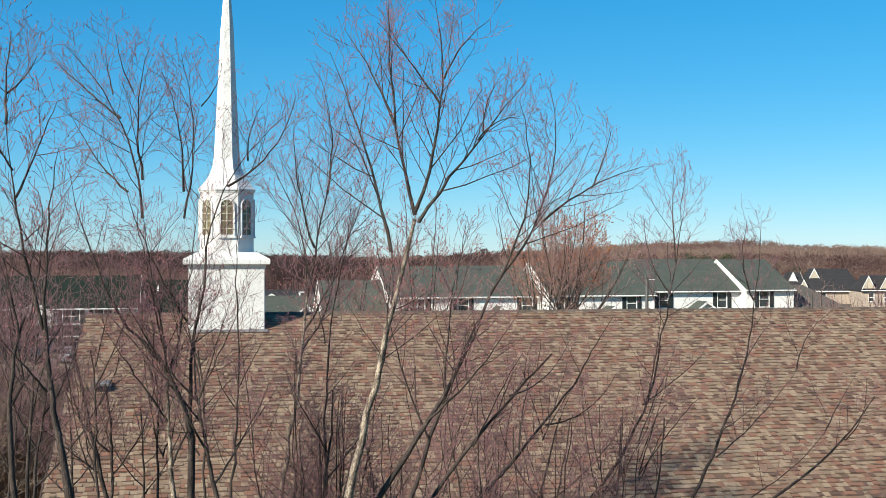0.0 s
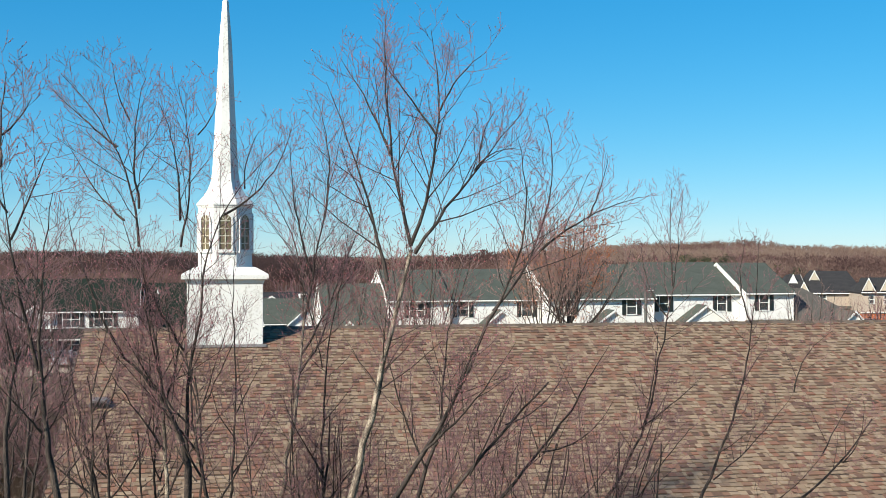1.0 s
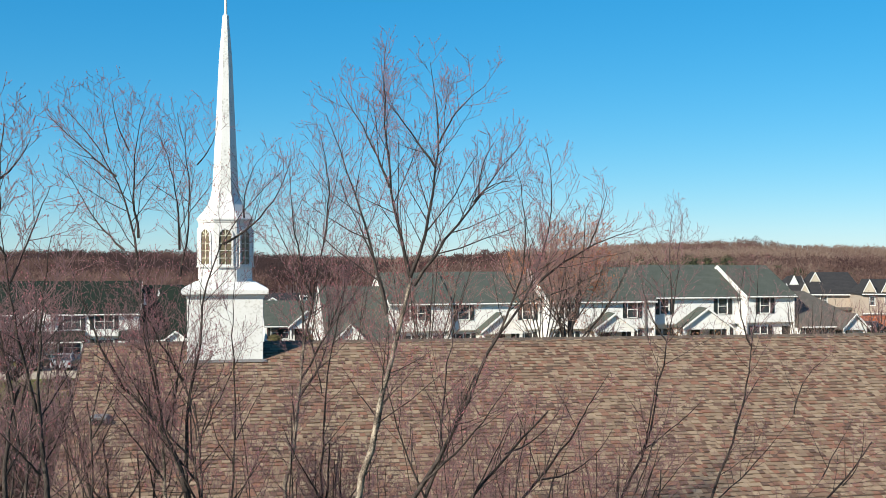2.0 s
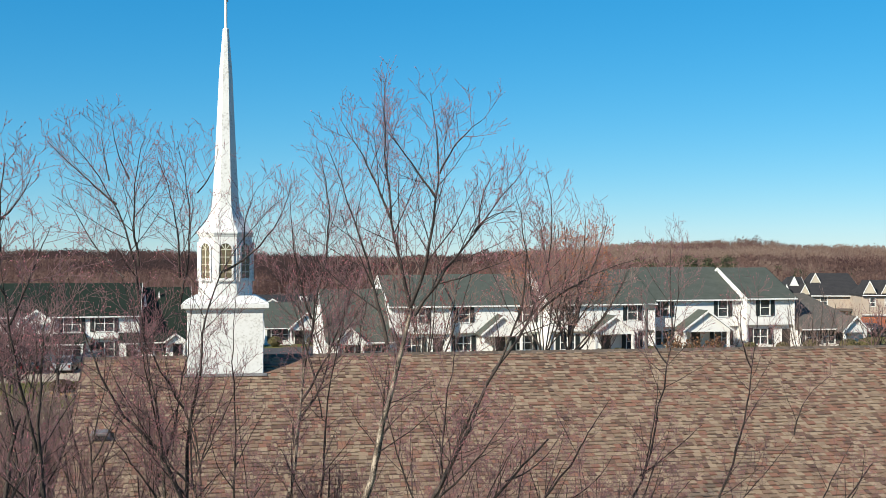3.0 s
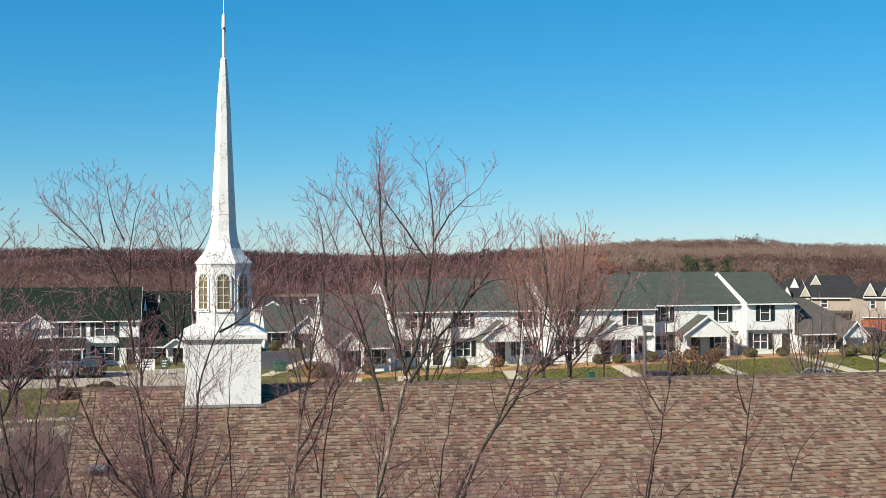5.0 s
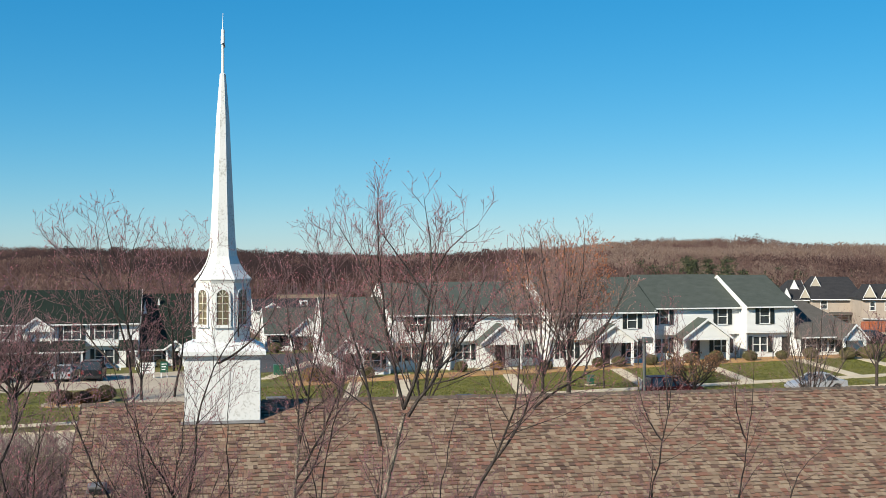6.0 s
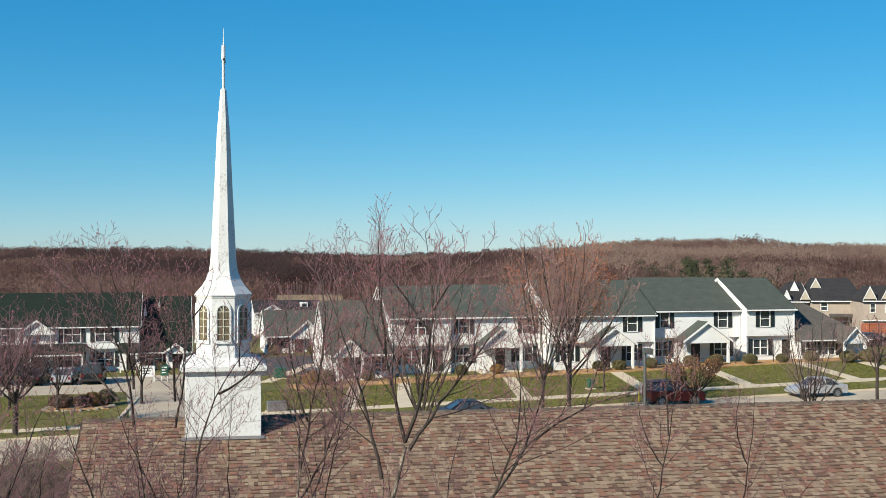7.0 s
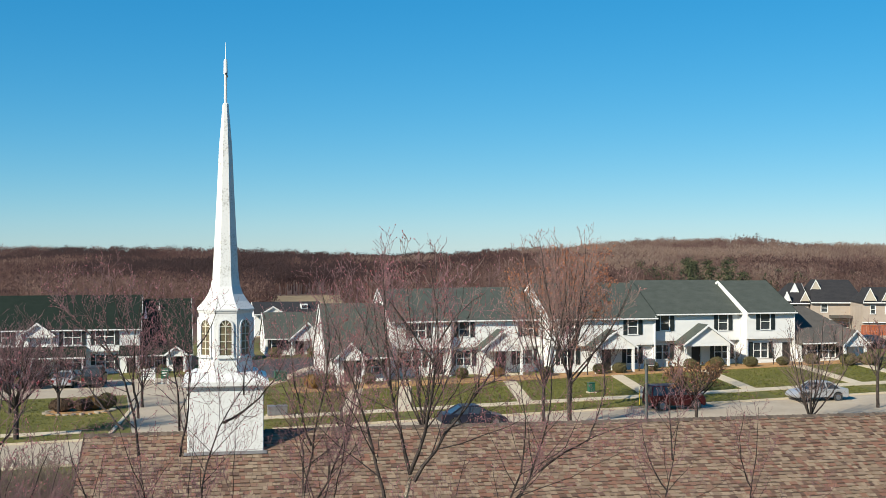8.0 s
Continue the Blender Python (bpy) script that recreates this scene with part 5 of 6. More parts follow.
near_tree(47, (-4.73, 12.90), 0.028, [
    ((-4.58, 12.8, 5.33), (-4.52, 12.8, 6.56), (-4.44, 12.8, 7.84)),
    ((-4.58, 12.8, 6.72), (-4.4, 12.98, 7.56), (-4.26, 13.15, 8.71)),
    ((-4.58, 12.8, 7.28), (-4.67, 12.6, 8.15), (-4.73, 12.4, 8.76)),
    ((-4.58, 12.8, 7.69), (-4.42, 13.05, 8.55), (-4.3, 13.3, 9.29)),
    ((-4.58, 12.8, 7.68), (-4.36, 12.65, 8.54), (-4.17, 12.5, 8.92)),
    ((-4.58, 12.8, 7.28), (-4.96, 12.93, 8.13), (-5.29, 13.05, 9.24)),
], spec=BRUSH)



def thicket_tree(seed, x, y, top, spread=1.25, stems=6, r=0.022, spec=THICKET, bark="bark_dry", twig="twig_dry", low=0.3, label="leafless brown shrub tree in a dense thicket", group="thicket west of the church"):
    """A many stemmed leafless shrub tree: a short trunk, then stems that fan out."""
    t, rng = Twigs(seed), random.Random(seed)
    base = Vector((x, y, gz(x) - 0.05))
    fork = base + Vector((rng.gauss(0, 0.12), rng.gauss(0, 0.12), top * low))
    t.line([base, base.lerp(fork, 0.5) + Vector((0.05, 0, 0)), fork], 0.06, 0.04, 7, t.trunk)
    for k in range(stems):
        a = 2 * math.pi * (k + rng.random() * 0.6) / stems
        out = spread * rng.uniform(0.25, 1.0)
        tip = Vector((x + math.cos(a) * out, y + math.sin(a) * out, top * rng.uniform(0.86, 1.0) - 0.2 * out))
        start = base.lerp(fork, rng.uniform(0.7, 1.0))
        t.stem(start, start.lerp(tip, 0.5) + Vector((math.cos(a), math.sin(a), 0)) * 0.1 * out, tip, r, 0.004, spec)
    t.finish("thicket_tree" if spec is THICKET else "maple_sapling", label, "tree", Matrix.Translation(base), M[bark], M[twig], M["bud"], group)


rng_thicket = random.Random(77)
for k in range(16):
    tx = -14.6 + 0.39 * k + rng_thicket.uniform(-0.25, 0.25)
    thicket_tree(100 + k, tx, 30.0 + rng_thicket.uniform(-2.8, 2.6), 6.0 + rng_thicket.uniform(-0.6, 0.4) - 0.04 * k, spread=1.6, stems=7)
for k in range(10):  # slim young maples along the south side of the church
    tx = -2.3 + 0.48 * k + rng_thicket.uniform(-0.25, 0.25)
    thicket_tree(140 + k, tx, 15.3 + rng_thicket.uniform(-0.9, 1.2), 7.7 - 0.12 * k + rng_thicket.uniform(-0.7, 0.5), spread=0.75, stems=4, r=0.024, spec=DENSE, bark="bark", twig="twig", low=0.5, label="slim young maple with dark stems beside the church", group="young maples beside the church")


# ---- woods ----
def build_woods():
    """The far woods: thousands of small bare trees, each a pale trunk with slivers of twigs."""
    rng = random.Random(3)
    g, tones = Geo(), []

    def sliver(a, b, w):
        i = len(g.v)
        sx, sy = w, w * rng.uniform(-0.3, 0.3)
        g.v += [(a[0] - sx, a[1] - sy, a[2]), (a[0] + sx, a[1] + sy, a[2]), b]
        g.f.append((i, i + 1, i + 2))
        tones.extend([tone] * 3)

    tone = 0.5
    for k in range(9000):
        y = 195 + 640 * (rng.random() ** 1.4)
        x = rng.uniform(-0.43, 0.43) * y * 1.08
        if -0.147 * y < x < -0.082 * y and 150 < y < 316:
            continue
        if y < 235 and x > -12 and rng.random() < 0.5:
            continue
        if 0.165 < x / y < 0.265 and y < 280 and rng.random() < 0.7:
            continue
        z = land(x, y) - 0.2
        # west darker: dimmer light there is put into the tone; eastern hill paler
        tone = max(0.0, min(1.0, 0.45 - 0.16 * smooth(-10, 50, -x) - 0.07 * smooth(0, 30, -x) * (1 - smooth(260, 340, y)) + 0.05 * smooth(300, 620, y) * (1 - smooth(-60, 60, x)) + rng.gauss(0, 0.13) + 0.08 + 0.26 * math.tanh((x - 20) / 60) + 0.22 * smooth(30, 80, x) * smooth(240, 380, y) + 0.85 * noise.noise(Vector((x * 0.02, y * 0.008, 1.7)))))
        h = (rng.uniform(5.5, 10.0) if y < 300 else rng.uniform(8.0, 10.0)) * (0.85 + 0.25 * smooth(250, 500, y)) * (1 + 0.22 * noise.noise(Vector((x * 0.03, y * 0.012, 4.1))) + 0.14 * noise.noise(Vector((x * 0.13, y * 0.02, 2.2))))
        crown_tone, tone = tone, min(1.0, tone + 0.3)
        sliver((x, y, z), (x + rng.uniform(-0.5, 0.5), y, z + h * 0.9), 0.13 + y * 0.00018)
        tone = crown_tone
        for j in range(4):
            f, s = rng.uniform(0.25, 0.55), rng.uniform(-1, 1)
            sliver((x, y, z + h * f), (x + s * h * 0.24, y, z + h * (f + rng.uniform(0.2, 0.4))), 0.04 + y * 0.00012)
        for j in range(66):
            th, ph, rr = rng.uniform(0, 6.283), rng.uniform(-1, 1), 0.35 + 0.65 * rng.random() ** 0.5
            ring = math.sqrt(1 - ph * ph) * rr
            p = (x + math.cos(th) * ring * h * 0.33, y + math.sin(th) * ring * h * 0.33, z + h * (0.66 + 0.31 * ph * rr))
            al, ln = rng.uniform(0.2, 2.94), h * rng.uniform(0.05, 0.11)
            sliver(p, (p[0] + math.cos(al) * ln, p[1] + rng.uniform(-0.3, 0.3), p[2] + math.sin(al) * ln), h * rng.uniform(0.007, 0.018) + y * 0.00012)
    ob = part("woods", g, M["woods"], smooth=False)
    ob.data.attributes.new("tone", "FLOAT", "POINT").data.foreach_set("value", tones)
    tagged(ob, "bare reddish brown woodland along the horizon", "woods", kind="stuff")


def build_pines():
    """Old pines with ragged, rounded crowns of needle clumps."""
    rng = random.Random(9)
    for k in range(34):
        y = rng.uniform(232, 285)
        x = y * (rng.gauss(0.215, 0.024) if k < 20 else rng.uniform(0.24, 0.37))
        t = thing("pine_tree", "dark green pine standing among the bare woods", "tree", pose(x, y, land(x, y)), "pines in the woods")
        h = rng.uniform(5.0, 8.6) if k < 20 else rng.uniform(4.0, 7.0)
        wide = h * rng.uniform(0.26, 0.38)
        part("trunk", Geo().tube((0, 0, -0.3), (0, 0, h * 0.92), 0.16, 0.03, 5), M["bark"], t)
        c = Geo()
        for j in range(26):
            f = rng.uniform(0.12, 1.0)
            a, r = rng.uniform(0, 6.28), wide * math.sqrt(max(0.02, 1.03 - f)) * rng.uniform(0.3, 1.0)
            m = Vector((math.cos(a) * r, math.sin(a) * r, f * h))
            for i in range(16):
                p = m + Vector((rng.gauss(0, 0.55), rng.gauss(0, 0.55), rng.gauss(0, 0.28)))
                d = Vector((rng.gauss(0, 1), rng.gauss(0, 1), rng.gauss(0.3, 0.6))).normalized() * rng.uniform(0.25, 0.5)
                q = d.orthogonal().normalized() * 0.2
                c.face([p - q, p + q, p + d])
        part("crown", c, M["pine"], t)


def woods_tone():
    """Colours the woods tree by tree, from the tone kept with each, western dimness included."""
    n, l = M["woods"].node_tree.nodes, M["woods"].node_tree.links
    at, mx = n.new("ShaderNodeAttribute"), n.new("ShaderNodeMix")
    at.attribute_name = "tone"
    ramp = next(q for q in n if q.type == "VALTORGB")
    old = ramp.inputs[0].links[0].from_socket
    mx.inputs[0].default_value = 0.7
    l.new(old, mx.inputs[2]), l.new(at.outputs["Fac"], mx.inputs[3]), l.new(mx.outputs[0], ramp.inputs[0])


def build_field():
    """A dry meadow at the edge of the woods."""
    g = Geo()
    xs, ys = [-47 + 3 * k for k in range(11)], [246 + 9 * k for k in range(8)]
    g.v = [(x, y, land(x, y) + 0.25) for y in ys for x in xs]
    g.f = [(j * 11 + i, j * 11 + i + 1, (j + 1) * 11 + i + 1, (j + 1) * 11 + i) for j in range(7) for i in range(10)]
    tagged(part("meadow", g, M["field"], smooth=True), "dry tan meadow at the edge of the woods", "meadow", kind="structure")


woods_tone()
build_field()
build_woods()
build_pines()


# ---- paths, beds and shrubs on the estate ----
def path(u, v0, v1, w=1.1, skew=0.2):
    """A concrete path from the pavement to a porch, slanting towards the street."""
    base = u - skew * v1
    g = strip("garden_path", base - w / 2, base + w / 2, v0, v1, 0.05, 0.3, M["concrete"], "pale concrete path from the pavement to a porch", "path", skew=skew, step=1.0)
    return g


PATHS = ((5.3, 23.0), (13.9, 23.2), (-4.3, 25.0), (-13.6, 25.2), (-18.0, 24.0), (22.9, 21.0), (28.6, 20.5))
for pu, pv in PATHS:
    path(pu, 6.9, pv)


def round_shrub(x, y, w, h, mat="shrub", label="small clipped round shrub on a mulch bed", seed=0, name="shrub", group="shrubs before the houses"):
    """A shrub of many small leaf blades round a twiggy core."""
    rng = random.Random(seed)
    t = thing(name, label, "shrub", pose(x, y, gz(x)), group)
    c = Geo()
    for k in range(1300):
        a, e = rng.uniform(0, 6.283), math.asin(rng.uniform(-0.55, 1))
        r = rng.uniform(0.86, 1.02) * (1 + 0.12 * noise.noise(Vector((math.cos(a) * 2, math.sin(a) * 2, e * 2 + seed))))
        p = Vector((math.cos(a) * math.cos(e) * w / 2 * r, math.sin(a) * math.cos(e) * w / 2 * r, h * 0.48 + math.sin(e) * h / 2 * r))
        d = Vector((rng.gauss(0, 1), rng.gauss(0, 1), rng.gauss(0, 1))).normalized() * 0.05
        q = d.orthogonal().normalized() * 0.036
        c.face([p - d, p + q, p + d, p - q])
    part("foliage", c, M[mat], t)
    core = Geo()
    core.rings([[(math.cos(2 * math.pi * j / 9) * w / 2 * s, math.sin(2 * math.pi * j / 9) * w / 2 * s, h * zz) for j in range(9)] for s, zz in ((0.45, 0.0), (0.74, 0.25), (0.8, 0.5), (0.6, 0.78), (0.2, 0.92))])
    part("core", core, M[mat], t, smooth=True)
    return t


for k, (bu, bv, w, h) in enumerate(((3.8, 22.3, 1.2, 1.0), (5.7, 22.2, 1.3, 1.0), (8.8, 22.2, 1.3, 1.05), (12.7, 22.3, 1.35, 1.05), (15.3, 22.2, 1.4, 1.1), (18.5, 21.8, 1.4, 1.0), (21.6, 21.4, 1.2, 0.9), (24.4, 21.2, 1.45, 1.05), (-8.6, 24.2, 1.2, 1.05), (-17.2, 23.4, 1.2, 1.05), (-1.0, 22.8, 1.1, 0.9))):
    sx, sy = est(bu, bv)
    round_shrub(sx, sy, w, h, seed=k)
for k, (bu, bv, w, h, mt) in enumerate(((27.0, 19.0, 1.7, 1.15, "shrub"), (28.8, 18.8, 1.8, 1.2, "shrub"), (-22.2, 22.6, 1.7, 1.3, "shrub_gold"), (-21.0, 22.0, 1.6, 1.4, "shrub"), (-5.2, 24.4, 1.3, 0.9, "shrub_gold"), (15.0, 22.6, 1.2, 0.7, "shrub_gold"), (-22.6, 55.0, 1.6, 1.2, "shrub"), (-18.3, 55.2, 1.4, 1.0, "shrub"), (-17.2, 54.8, 1.6, 1.2, "shrub_gold"), (-36.6, 42.8, 1.1, 0.9, "shrub"), (-34.9, 42.8, 1.1, 0.9, "shrub"))):
    sx, sy = est(bu, bv)
    round_shrub(sx, sy, w, h, mt, "loose rounded shrub beside a house wall", seed=40 + k)

strip("corner_bed", -24.0, -19.5, 20.0, 24.0, 0.05, 0.3, M["mulch"], "leaf mulch bed at the house corner", "flower bed", step=1.5)
strip("island_bed", -43.2, -38.6, 13.6, 17.0, 0.06, 0.3, M["mulch"], "mulch bed with edging stones on the grass island", "flower bed", step=1.5)
for k in range(26):
    a = math.pi * 2 * k / 26
    eu, ev = -40.9 + 2.5 * math.cos(a), 15.2 + 1.9 * math.sin(a)
    sx, sy = est(eu, ev)
    rng = random.Random(k)
    g = Geo().rings([[(rng.uniform(0.7, 1.15) * 0.26 * math.cos(b), rng.uniform(0.7, 1.15) * 0.16 * math.sin(b), z) for b in (0.4, 1.5, 2.6, 3.7, 4.8, 5.9)] for z in (-0.05, 0.06, 0.06 + 0.07 * rng.random())])
    ob = part("edging_stone", g, M["fieldstone"], bevel=0.02)
    ob.matrix_world = pose(sx, sy, gz(sx) + 0.04, 0, 0, 40 * k)
    tagged(ob, "low rounded edging stone round a mulch bed", "stone", "stones round the island bed")
for k, (bu, bv, w, h, mt) in enumerate(((-42.2, 15.6, 1.9, 1.1, "twigs"), (-40.6, 15.4, 1.5, 1.0, "twigs"), (-39.9, 15.9, 1.4, 1.15, "shrub_gold"), (-38.9, 16.2, 1.5, 1.3, "shrub"))):
    sx, sy = est(bu, bv)
    round_shrub(sx, sy, w, h, "shrub_brown" if mt == "twigs" else mt, "brownish rounded shrub on the island bed", seed=70 + k)


# ---- grass ----
def build_grass():
    """Short uneven blades and dry leaves over the lawns that face the street."""
    rng = random.Random(21)
    g = Geo()
    spans = ((-28.5, 42.0, 0.3, 5.2, 14000), (-28.0, 42.0, 7.0, 20.4, 40000), (-62.0, -40.5, 0.3, 3.5, 2600), (-62.0, -38.6, 5.1, 24.0, 14000), (-32.0, -20.0, 24.5, 31.0, 2200))
    for u0, u1, v0, v1, n in spans:
        for k in range(n):
            u, v = rng.uniform(u0, u1), rng.uniform(v0, v1)
            if any(abs(u - (pu + 0.2 * (v - pv))) < 0.75 for pu, pv in PATHS) or ((u + 40.9) / 2.6) ** 2 + ((v - 15.2) / 2.0) ** 2 < 1 or (-24.1 < u < -19.4 and 19.9 < v < 24.1):
                continue
            x, y = est(u, v)
            z, h, w, a = gz(x), rng.uniform(0.03, 0.09), rng.uniform(0.03, 0.08), rng.uniform(0, 3.14)
            dx, dy = math.cos(a) * w, math.sin(a) * w
            g.face([(x - dx, y - dy, z - 0.01), (x + dx, y + dy, z - 0.01), (x + rng.gauss(0, 0.08), y + rng.gauss(0, 0.08), z + h)])
    tagged(part("lawn_grass", g, M["blade"]), "short spring grass on the lawns", "grass", kind="stuff")


build_grass()


# ---- trees along the street ----
TALL = dict(levels=3, unit=4.0, step=(0.66, 0.44, 0.36), spur=(0.9, 0.55, 0.34), ratio=0.42, angle=(26, 52), wander=0.06, zig=0.07, lift=0.06, tip=0.010, fine_r=0.02, stout=0.010, bud=0.5, bud_size=0.10, low=0.18)
FAR = dict(levels=2, unit=4.0, step=(0.34, 0.24), spur=(0.7, 0.42), ratio=0.45, angle=(26, 54), wander=0.06, zig=0.08, lift=0.07, tip=0.011, fine_r=0.02, stout=0.010, bud=0.5, bud_size=0.12)


def street_tree(seed, x, y, trunk_h, height, spread, stems, r, label, bud="bud", spec=FAR, twig="twig", group="street trees", crown_low=0.35):
    """A bare street tree: short trunk, then stems that fan out and fork."""
    t, rng = Twigs(seed), random.Random(seed * 7 + 1)
    base = Vector((x, y, gz(x) - 0.1))
    fork = base + Vector((0, 0, trunk_h))
    t.line([base, base.lerp(fork, 0.5) + Vector((rng.gauss(0, 0.04), 0, 0)), fork], r * 1.25, r, 7, t.trunk)
    for k in range(stems):
        a = 2 * math.pi * (k + rng.random() * 0.5) / stems
        out = spread * rng.uniform(0.35, 1.0)
        top = base + Vector((math.cos(a) * out, math.sin(a) * out, trunk_h + (height - trunk_h) * (1.0 - 0.42 * (out / spread) ** 2) * rng.uniform(0.88, 1.0)))
        s = base.lerp(fork, rng.uniform(0.72, 1.0))
        mid = s.lerp(top, 0.5) + Vector((math.cos(a), math.sin(a), 0)) * out * 0.12
        t.stem(s, mid, top, r * rng.uniform(0.45, 0.62), 0.014, spec)
    return t.finish("street_tree", label, "tree", Matrix.Translation(base), M["bark"], M[twig], M[bud], group)


street_tree(5, 6.5, 76.0, 3.4, 13.1, 3.6, 9, 0.10, "tall bare maple with pinkish buds beside the street", "bud_far", dict(TALL, bud=0.6, bud_size=0.115), "twig_far")
street_tree(15, 8.2, 76.5, 3.8, 13.3, 4.2, 10, 0.12, "tall bare maple with pinkish buds beside the street", "bud_far", dict(TALL, bud=0.6, bud_size=0.115), "twig_far")
street_tree(16, 9.0, 84.0, 5.0, 11.9, 4.6, 10, 0.12, "maple with rusty young leaves between the lawns", "leaf_rust", dict(TALL, step=(0.46, 0.33, 0.27), bud=0.95, bud_size=0.18, lift=0.02), "twig_far")
street_tree(6, -1.0, 60.0, 3.0, 12.7, 3.4, 8, 0.10, "red maple with crimson buds beside the street", "bud_crimson", dict(TALL, bud=0.65, bud_size=0.11), "twig_far")
street_tree(7, -5.2, 62.0, 2.4, 10.4, 2.8, 7, 0.09, "red maple with crimson buds beside the street", "bud_crimson", dict(TALL, bud=0.6, bud_size=0.11), "twig_far")
street_tree(8, 15.5, 72.5, 2.75, 4.05, 2.2, 10, 0.09, "low spreading tree with withered brown leaves beside the street", "leaf_brown", dict(FAR, bud=1.0, bud_size=0.20, step=(0.26, 0.19), lift=-0.02, angle=(20, 40)), "bark")
street_tree(9, 23.3, 75.0, 0.5, 7.4, 2.9, 10, 0.10, "many stemmed bare tree beside the street", "bud_far", dict(FAR, bud=0.12, bud_size=0.06, step=(0.42, 0.32), tip=0.006), "twig_pale")
street_tree(10, 30.0, 81.5, 2.6, 6.2, 1.7, 6, 0.10, "young tree with a few withered brown leaves", "leaf_brown", dict(FAR, bud=0.35, bud_size=0.10))
street_tree(12, -27.9, 77.2, 2.6, 8.6, 3.2, 11, 0.15, "young bare tree on the grass island", "bud", dict(FAR, bud=0.1, bud_size=0.07, step=(0.25, 0.21)))
for k, (tx, ty, th) in enumerate(((-33.0, 90.0, 8.6), (-28.8, 88.5, 7.6), (-23.4, 92.0, 7.0))):
    street_tree(50 + k, tx, ty, 2.0, th, 2.3, 8, 0.10, "bare young tree beside the car park", "bud", dict(FAR, bud=0.1, bud_size=0.06, step=(0.40, 0.31), tip=0.008))
street_tree(13, 12.6, 92.0, 2.2, 5.4, 1.5, 6, 0.06, "young pinkish tree on a lawn", "leaf_rust", dict(FAR, bud=0.35, bud_size=0.08, tip=0.006))
for k, (tu, tv, th, sp) in enumerate(((7.9, 22.8, 2.6, 0.9), (11.9, 23.2, 3.2, 1.1), (17.6, 22.9, 2.4, 0.7), (21.2, 22.4, 2.4, 0.7), (-11.5, 21.0, 5.2, 1.8), (-6.6, 20.5, 4.6, 1.6), (2.4, 21.5, 4.2, 1.4), (26.0, 18.5, 5.0, 1.6), (-15.8, 18.0, 5.4, 1.9))):
    sx, sy = est(tu, tv)
    street_tree(30 + k, sx, sy, 0.8 if th < 4 else 1.5, th, sp, 6, 0.045, "small bare ornamental tree before a townhouse", "leaf_rust", dict(FAR, bud=0.25, bud_size=0.07, step=(0.40, 0.33), tip=0.006), group="ornamental trees")


# ---- vehicles ----
def wheel(parent, x, y, r, side):
    w = Geo()
    n = 18
    prof = [(r * 0.62, 0.0), (r * 0.95, 0.0), (r, 0.03), (r, 0.17), (r * 0.95, 0.2), (r * 0.62, 0.2)]
    rows = [[(x + q * math.cos(2 * math.pi * k / n), y + side * (o - 0.2), r + q * math.sin(2 * math.pi * k / n)) for k in range(n)] for q, o in prof]
    w.rings(rows + [rows[0]], closed=False)
    ty = part("wheel", w, M["tyre"], parent)
    rim = Geo()
    rim.rings([[(x + q * math.cos(2 * math.pi * k / n), y + side * o, r + q * math.sin(2 * math.pi * k / n)) for k in range(n)] for q, o in ((r * 0.63, -0.19), (r * 0.63, -0.03), (r * 0.5, -0.045), (r * 0.12, -0.015))])
    part("rim", rim, M["rim"], ty)


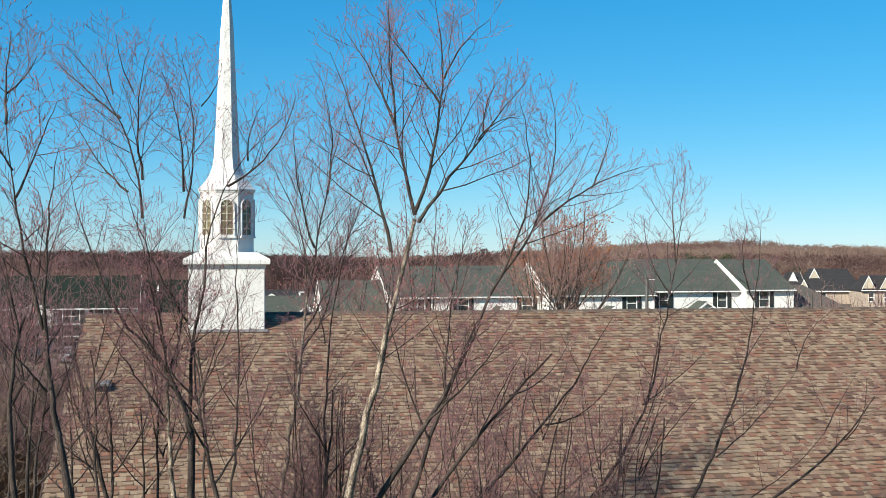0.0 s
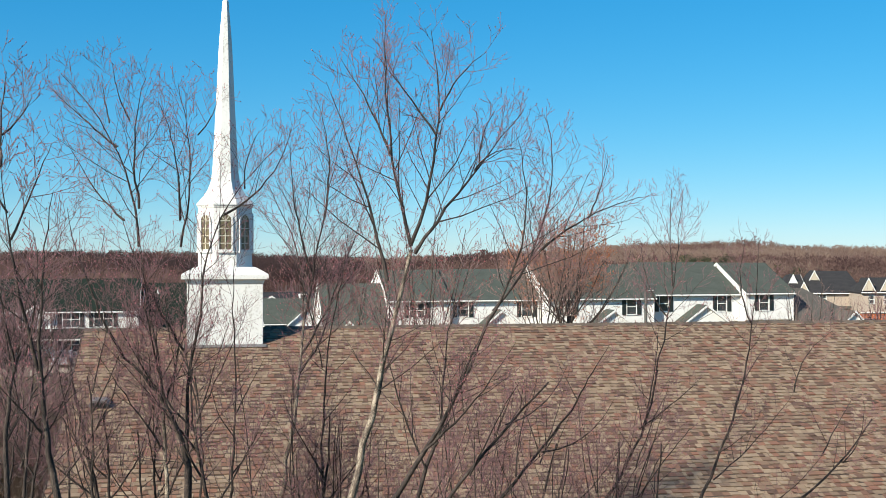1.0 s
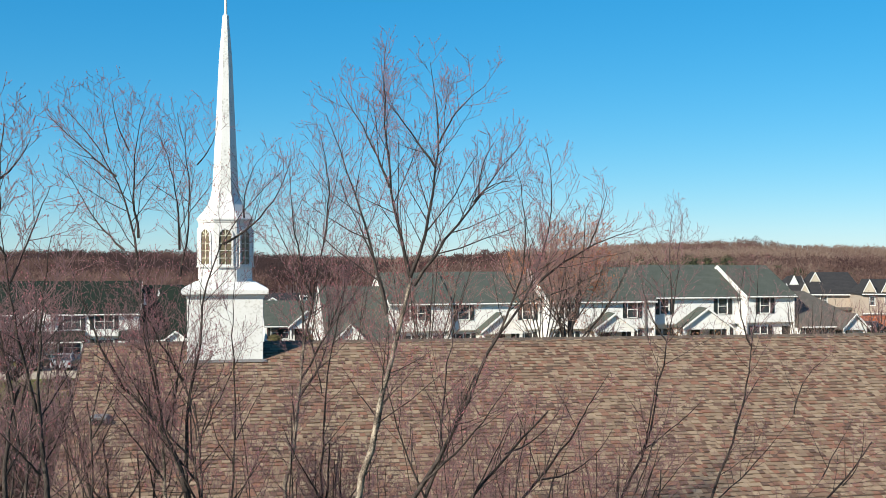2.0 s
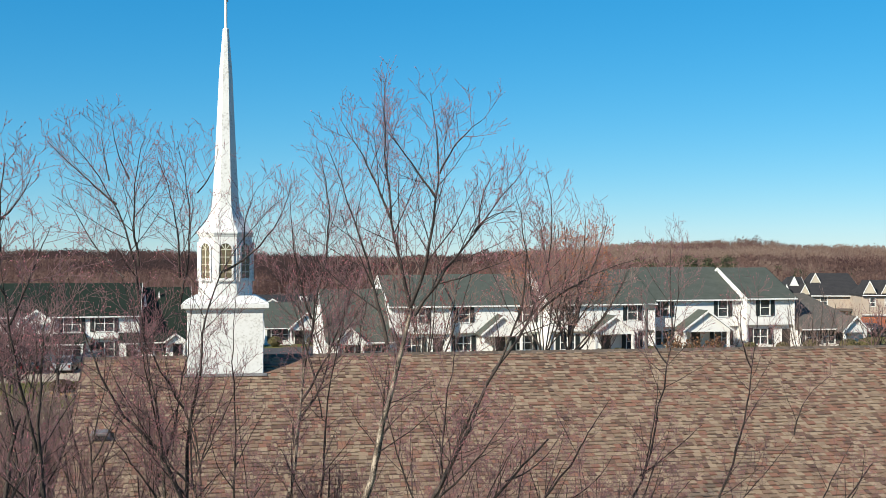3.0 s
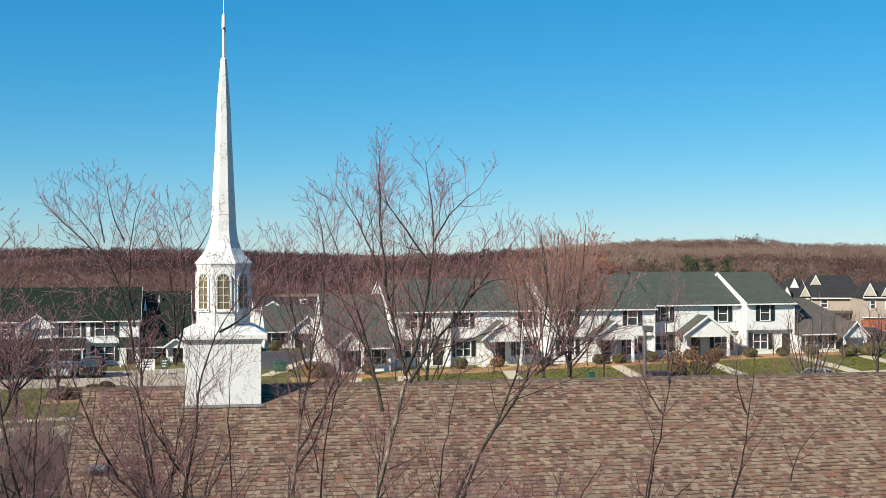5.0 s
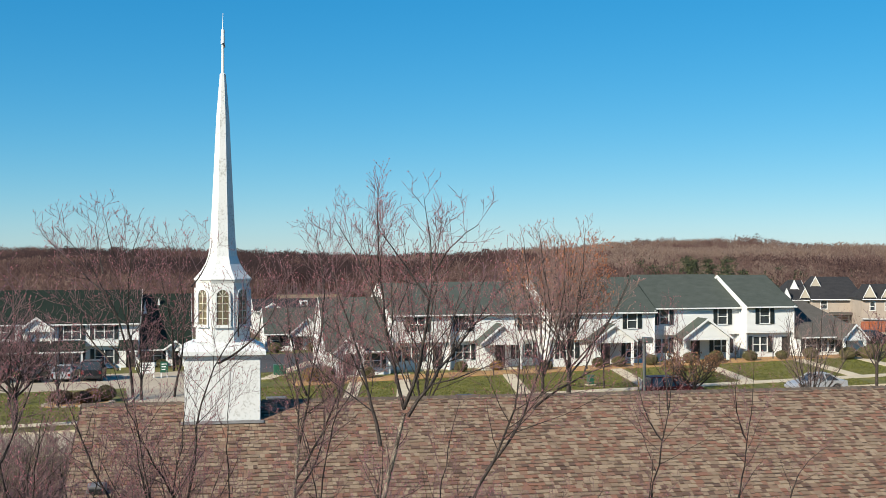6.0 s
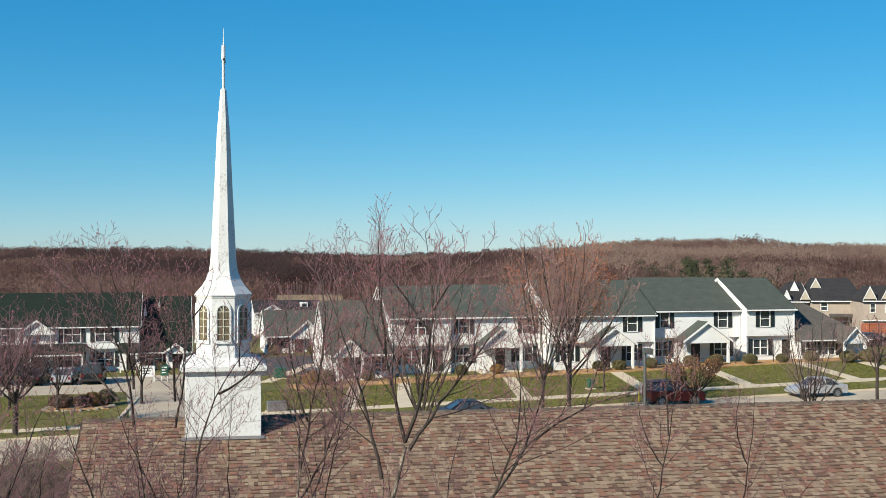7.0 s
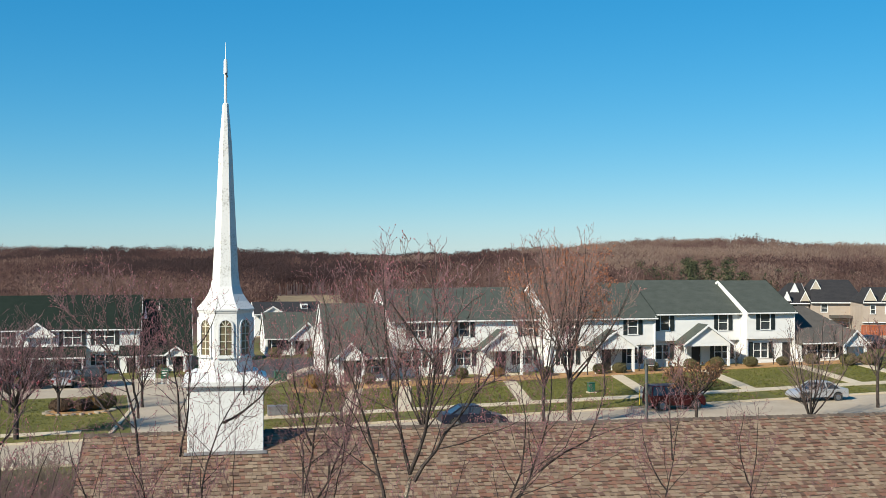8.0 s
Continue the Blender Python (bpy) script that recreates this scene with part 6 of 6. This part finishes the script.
def car(label, m, paint, suv=False, length=4.5, width=1.8, height=1.45, group="parked cars"):
    """A parked car along its local x, front at +x."""
    c = thing("car", label, "car", m, group)
    L, W, H = length, width, height
    r = 0.36 if suv else 0.32
    belt = 1.08 if suv else 0.92
    x0, x1 = -L / 2, L / 2
    nose = belt - (0.04 if suv else 0.2)
    prof = [(x0 + 0.05, 0.3), (x0, 0.55), (x0 + 0.04, belt), (x0 + L * 0.66, belt), (x1 - 0.25, nose), (x1 - 0.04, nose - 0.18), (x1, 0.5), (x1 - 0.08, 0.28)]
    xa, xb = x0 + L * 0.2, x1 - L * 0.18
    under = []
    for cx in (xb, xa):
        under += [(cx + (r + 0.07) * math.cos(a), r + (r + 0.07) * math.sin(a)) for a in [math.pi * k / 8 for k in range(0, 9)]]
    part("body", Geo().prism(prof + [(p[0], max(0.27, p[1])) for p in under], -W / 2, W / 2, "y"), M[paint], c, bevel=0.03)
    ca, cb, ta, tb = (x0 + 0.06, x0 + L * 0.70, x0 + 0.16, x0 + L * 0.58) if suv else (x0 + L * 0.13, x0 + L * 0.74, x0 + L * 0.30, x0 + L * 0.58)
    yb, yt = W / 2 - 0.05, W / 2 - (0.16 if suv else 0.24)
    lo = [(ca, -yb, belt - 0.02), (cb, -yb, belt - 0.02), (cb, yb, belt - 0.02), (ca, yb, belt - 0.02)]
    hi = [(ta, -yt, H - 0.07), (tb, -yt, H - 0.07), (tb, yt, H - 0.07), (ta, yt, H - 0.07)]
    part("glasshouse", Geo().rings([lo, hi]), M["glass"], c, "dark tinted car windows")
    part("roof", Geo().rings([[(p[0], p[1], H - 0.075) for p in hi], [(p[0] * 0.97, p[1] * 0.95, H) for p in hi]]), M[paint], c, bevel=0.025)
    for k in range(4):
        part("pillar", Geo().tube(lo[k], hi[k], 0.06, 0.05, 6), M[paint], c)
    for f in ((0.45,) if not suv else (0.36, 0.68)):
        for sy in (-1, 1):
            part("pillar", Geo().tube((ca + (cb - ca) * f, sy * yb, belt), (ta + (tb - ta) * f, sy * yt, H - 0.07), 0.055, 0.05, 6), M[paint], c)
    for x in (xa, xb):
        wheel(c, x, -W / 2 - 0.005, r, -1), wheel(c, x, W / 2 + 0.005, r, 1)
    for sy in (-1, 1):
        part("headlight", Geo().box(x1 - 0.1, x1 + 0.006, sy * (W / 2 - 0.25) - 0.16, sy * (W / 2 - 0.25) + 0.16, nose - 0.33, nose - 0.19), M["lamp_clear"], c, bevel=0.02)
        part("tail_light", Geo().box(x0 - 0.008, x0 + 0.08, sy * (W / 2 - 0.17) - 0.11, sy * (W / 2 - 0.17) + 0.11, belt - 0.38, belt - 0.12), M["lamp_red"], c, bevel=0.02)
        part("mirror", Geo().box(cb - 0.75, cb - 0.6, sy * (W / 2 + 0.08) - 0.09, sy * (W / 2 + 0.08) + 0.09, belt + 0.02, belt + 0.17), M[paint], c, bevel=0.025)
        part("door_handle", Geo().box(-0.35, -0.17, sy * (W / 2 + 0.01) - 0.015, sy * (W / 2 + 0.01) + 0.015, belt - 0.16, belt - 0.12), M["rim"], c)
    part("bumper", Geo().box(x1 - 0.12, x1 + 0.03, -W / 2 + 0.06, W / 2 - 0.06, 0.34, 0.52), M["black"] if suv else M[paint], c, bevel=0.03)
    part("bumper", Geo().box(x0 - 0.03, x0 + 0.1, -W / 2 + 0.06, W / 2 - 0.06, 0.36, 0.54), M["black"] if suv else M[paint], c, bevel=0.03)
    return c


car("dark red boxy off-road car parked at the kerb", est_pose(0.6, -1.15), "car_red", True, 4.1, 1.75, 1.74)
car("silver saloon car parked at the kerb", est_pose(11.75, -1.2, turn=176), "car_silver", False, 4.1, 1.8, 1.42)
car("navy saloon car parked at the kerb", est_pose(-14.7, -3.3), "car_blue", False, 4.4, 1.78, 1.42)
car("dark saloon car in the car park", est_pose(-46.0, 34.0, turn=82), "car_black", False, 4.4, 1.8, 1.45)
car("silver saloon car in the car park", est_pose(-43.4, 33.8, turn=84), "car_silver", False, 4.4, 1.8, 1.45)
car("black off-road car in the car park", est_pose(-40.9, 33.6, turn=88), "car_black", True, 4.5, 1.9, 1.85)
car("red saloon car in the car park", est_pose(-49.4, 34.6, turn=86), "car_red", False, 4.4, 1.8, 1.42)
car("black saloon car beside the beige house", est_pose(38.5, 34.0, turn=180), "car_black", False, 4.5, 1.8, 1.45)


# ---- street furniture ----
def lamp_post():
    t = thing("street_lamp", "tall grey street lamp with a square box head", "street lamp", pose(6.37, 37.0, gz(6.4)))
    part("pole", Geo().tube((0, 0, 0), (0, 0, 8.0), 0.065, 0.05, 10), M["pole"], t)
    part("base", Geo().tube((0, 0, -0.1), (0, 0, 0.5), 0.2, 0.2, 14), M["concrete"], t)
    h = part("lamp_head", Geo().rings([[(-0.06, -0.16, 7.96), (0.24, -0.14, 7.94), (0.24, 0.14, 7.94), (-0.06, 0.16, 7.96)], [(-0.06, -0.16, 8.13), (0.25, -0.15, 8.12), (0.25, 0.15, 8.12), (-0.06, 0.16, 8.13)]]), M["pole"], t, bevel=0.015)
    part("lens", Geo().box(0.04, 0.22, -0.13, 0.13, 7.92, 7.938), M["lamp_clear"], h)


def board_sign(u, v, w, h, mat, label, z=0.5):
    t = thing("sign", label, "sign", est_pose(u, v), "signs on the lawn")
    b = part("board", Geo().box(-w / 2, w / 2, -0.025, 0.025, z, z + h), M[mat], t, bevel=0.008)
    for x in (-w / 2 + 0.08, w / 2 - 0.08):
        part("post", Geo().box(x - 0.05, x + 0.05, 0.026, 0.12, -0.2, z + h), M["trim"], t)
    for k in range(3):
        part("lettering_bar", Geo().box(-w * 0.35, w * (0.33 - 0.1 * k), -0.031, -0.026, z + h * (0.72 - 0.24 * k), z + h * (0.82 - 0.24 * k)), M["pole"] if mat == "trim" else M["trim"], b)


def marker(u, v, mat, label):
    t = thing("marker_post", label, "post", est_pose(u, v), "utility marker posts")
    part("stake", Geo().tube((0, 0, -0.1), (0, 0, 1.15), 0.05, 0.045, 8), M[mat], t)
    part("cap", Geo().tube((0, 0, 1.15), (0, 0, 1.45), 0.075, 0.06, 8), M["mullion"], t)


def utility_box(u, v, w, d, h, mat, label):
    t = thing("utility_box", label, "utility box", est_pose(u, v))
    part("casing", Geo().box(-w / 2, w / 2, -d / 2, d / 2, 0.08, h), M[mat], t, bevel=0.03)
    part("lid", Geo().box(-w / 2 - 0.03, w / 2 + 0.03, -d / 2 - 0.03, d / 2 + 0.03, h + 0.002, h + 0.06), M[mat], t, bevel=0.02)
    part("plinth", Geo().box(-w / 2 - 0.1, w / 2 + 0.1, -d / 2 - 0.1, d / 2 + 0.1, -0.2, 0.079), M["concrete"], t)


lamp_post()
board_sign(-36.1, 32.2, 1.3, 1.0, "trim", "white lawn sign with unreadable lines beside the car park")
board_sign(-34.6, 32.4, 0.7, 1.0, "sign_green", "green lawn sign with unreadable lines beside the car park")
marker(-0.9, 1.5, "yellow", "yellow utility marker post on the verge")
utility_box(-1.5, 10.0, 0.5, 0.45, 0.75, "sign_green", "green utility box on the lawn")
utility_box(-24.3, 29.8, 1.1, 0.9, 0.9, "sign_green", "green transformer box on the lawn")
utility_box(-21.4, 27.2, 1.5, 0.8, 1.0, "flash", "grey air conditioner beside the end house")
utility_box(-26.6, 6.8, 1.4, 0.8, 0.7, "flash", "grey utility box beside the pavement")
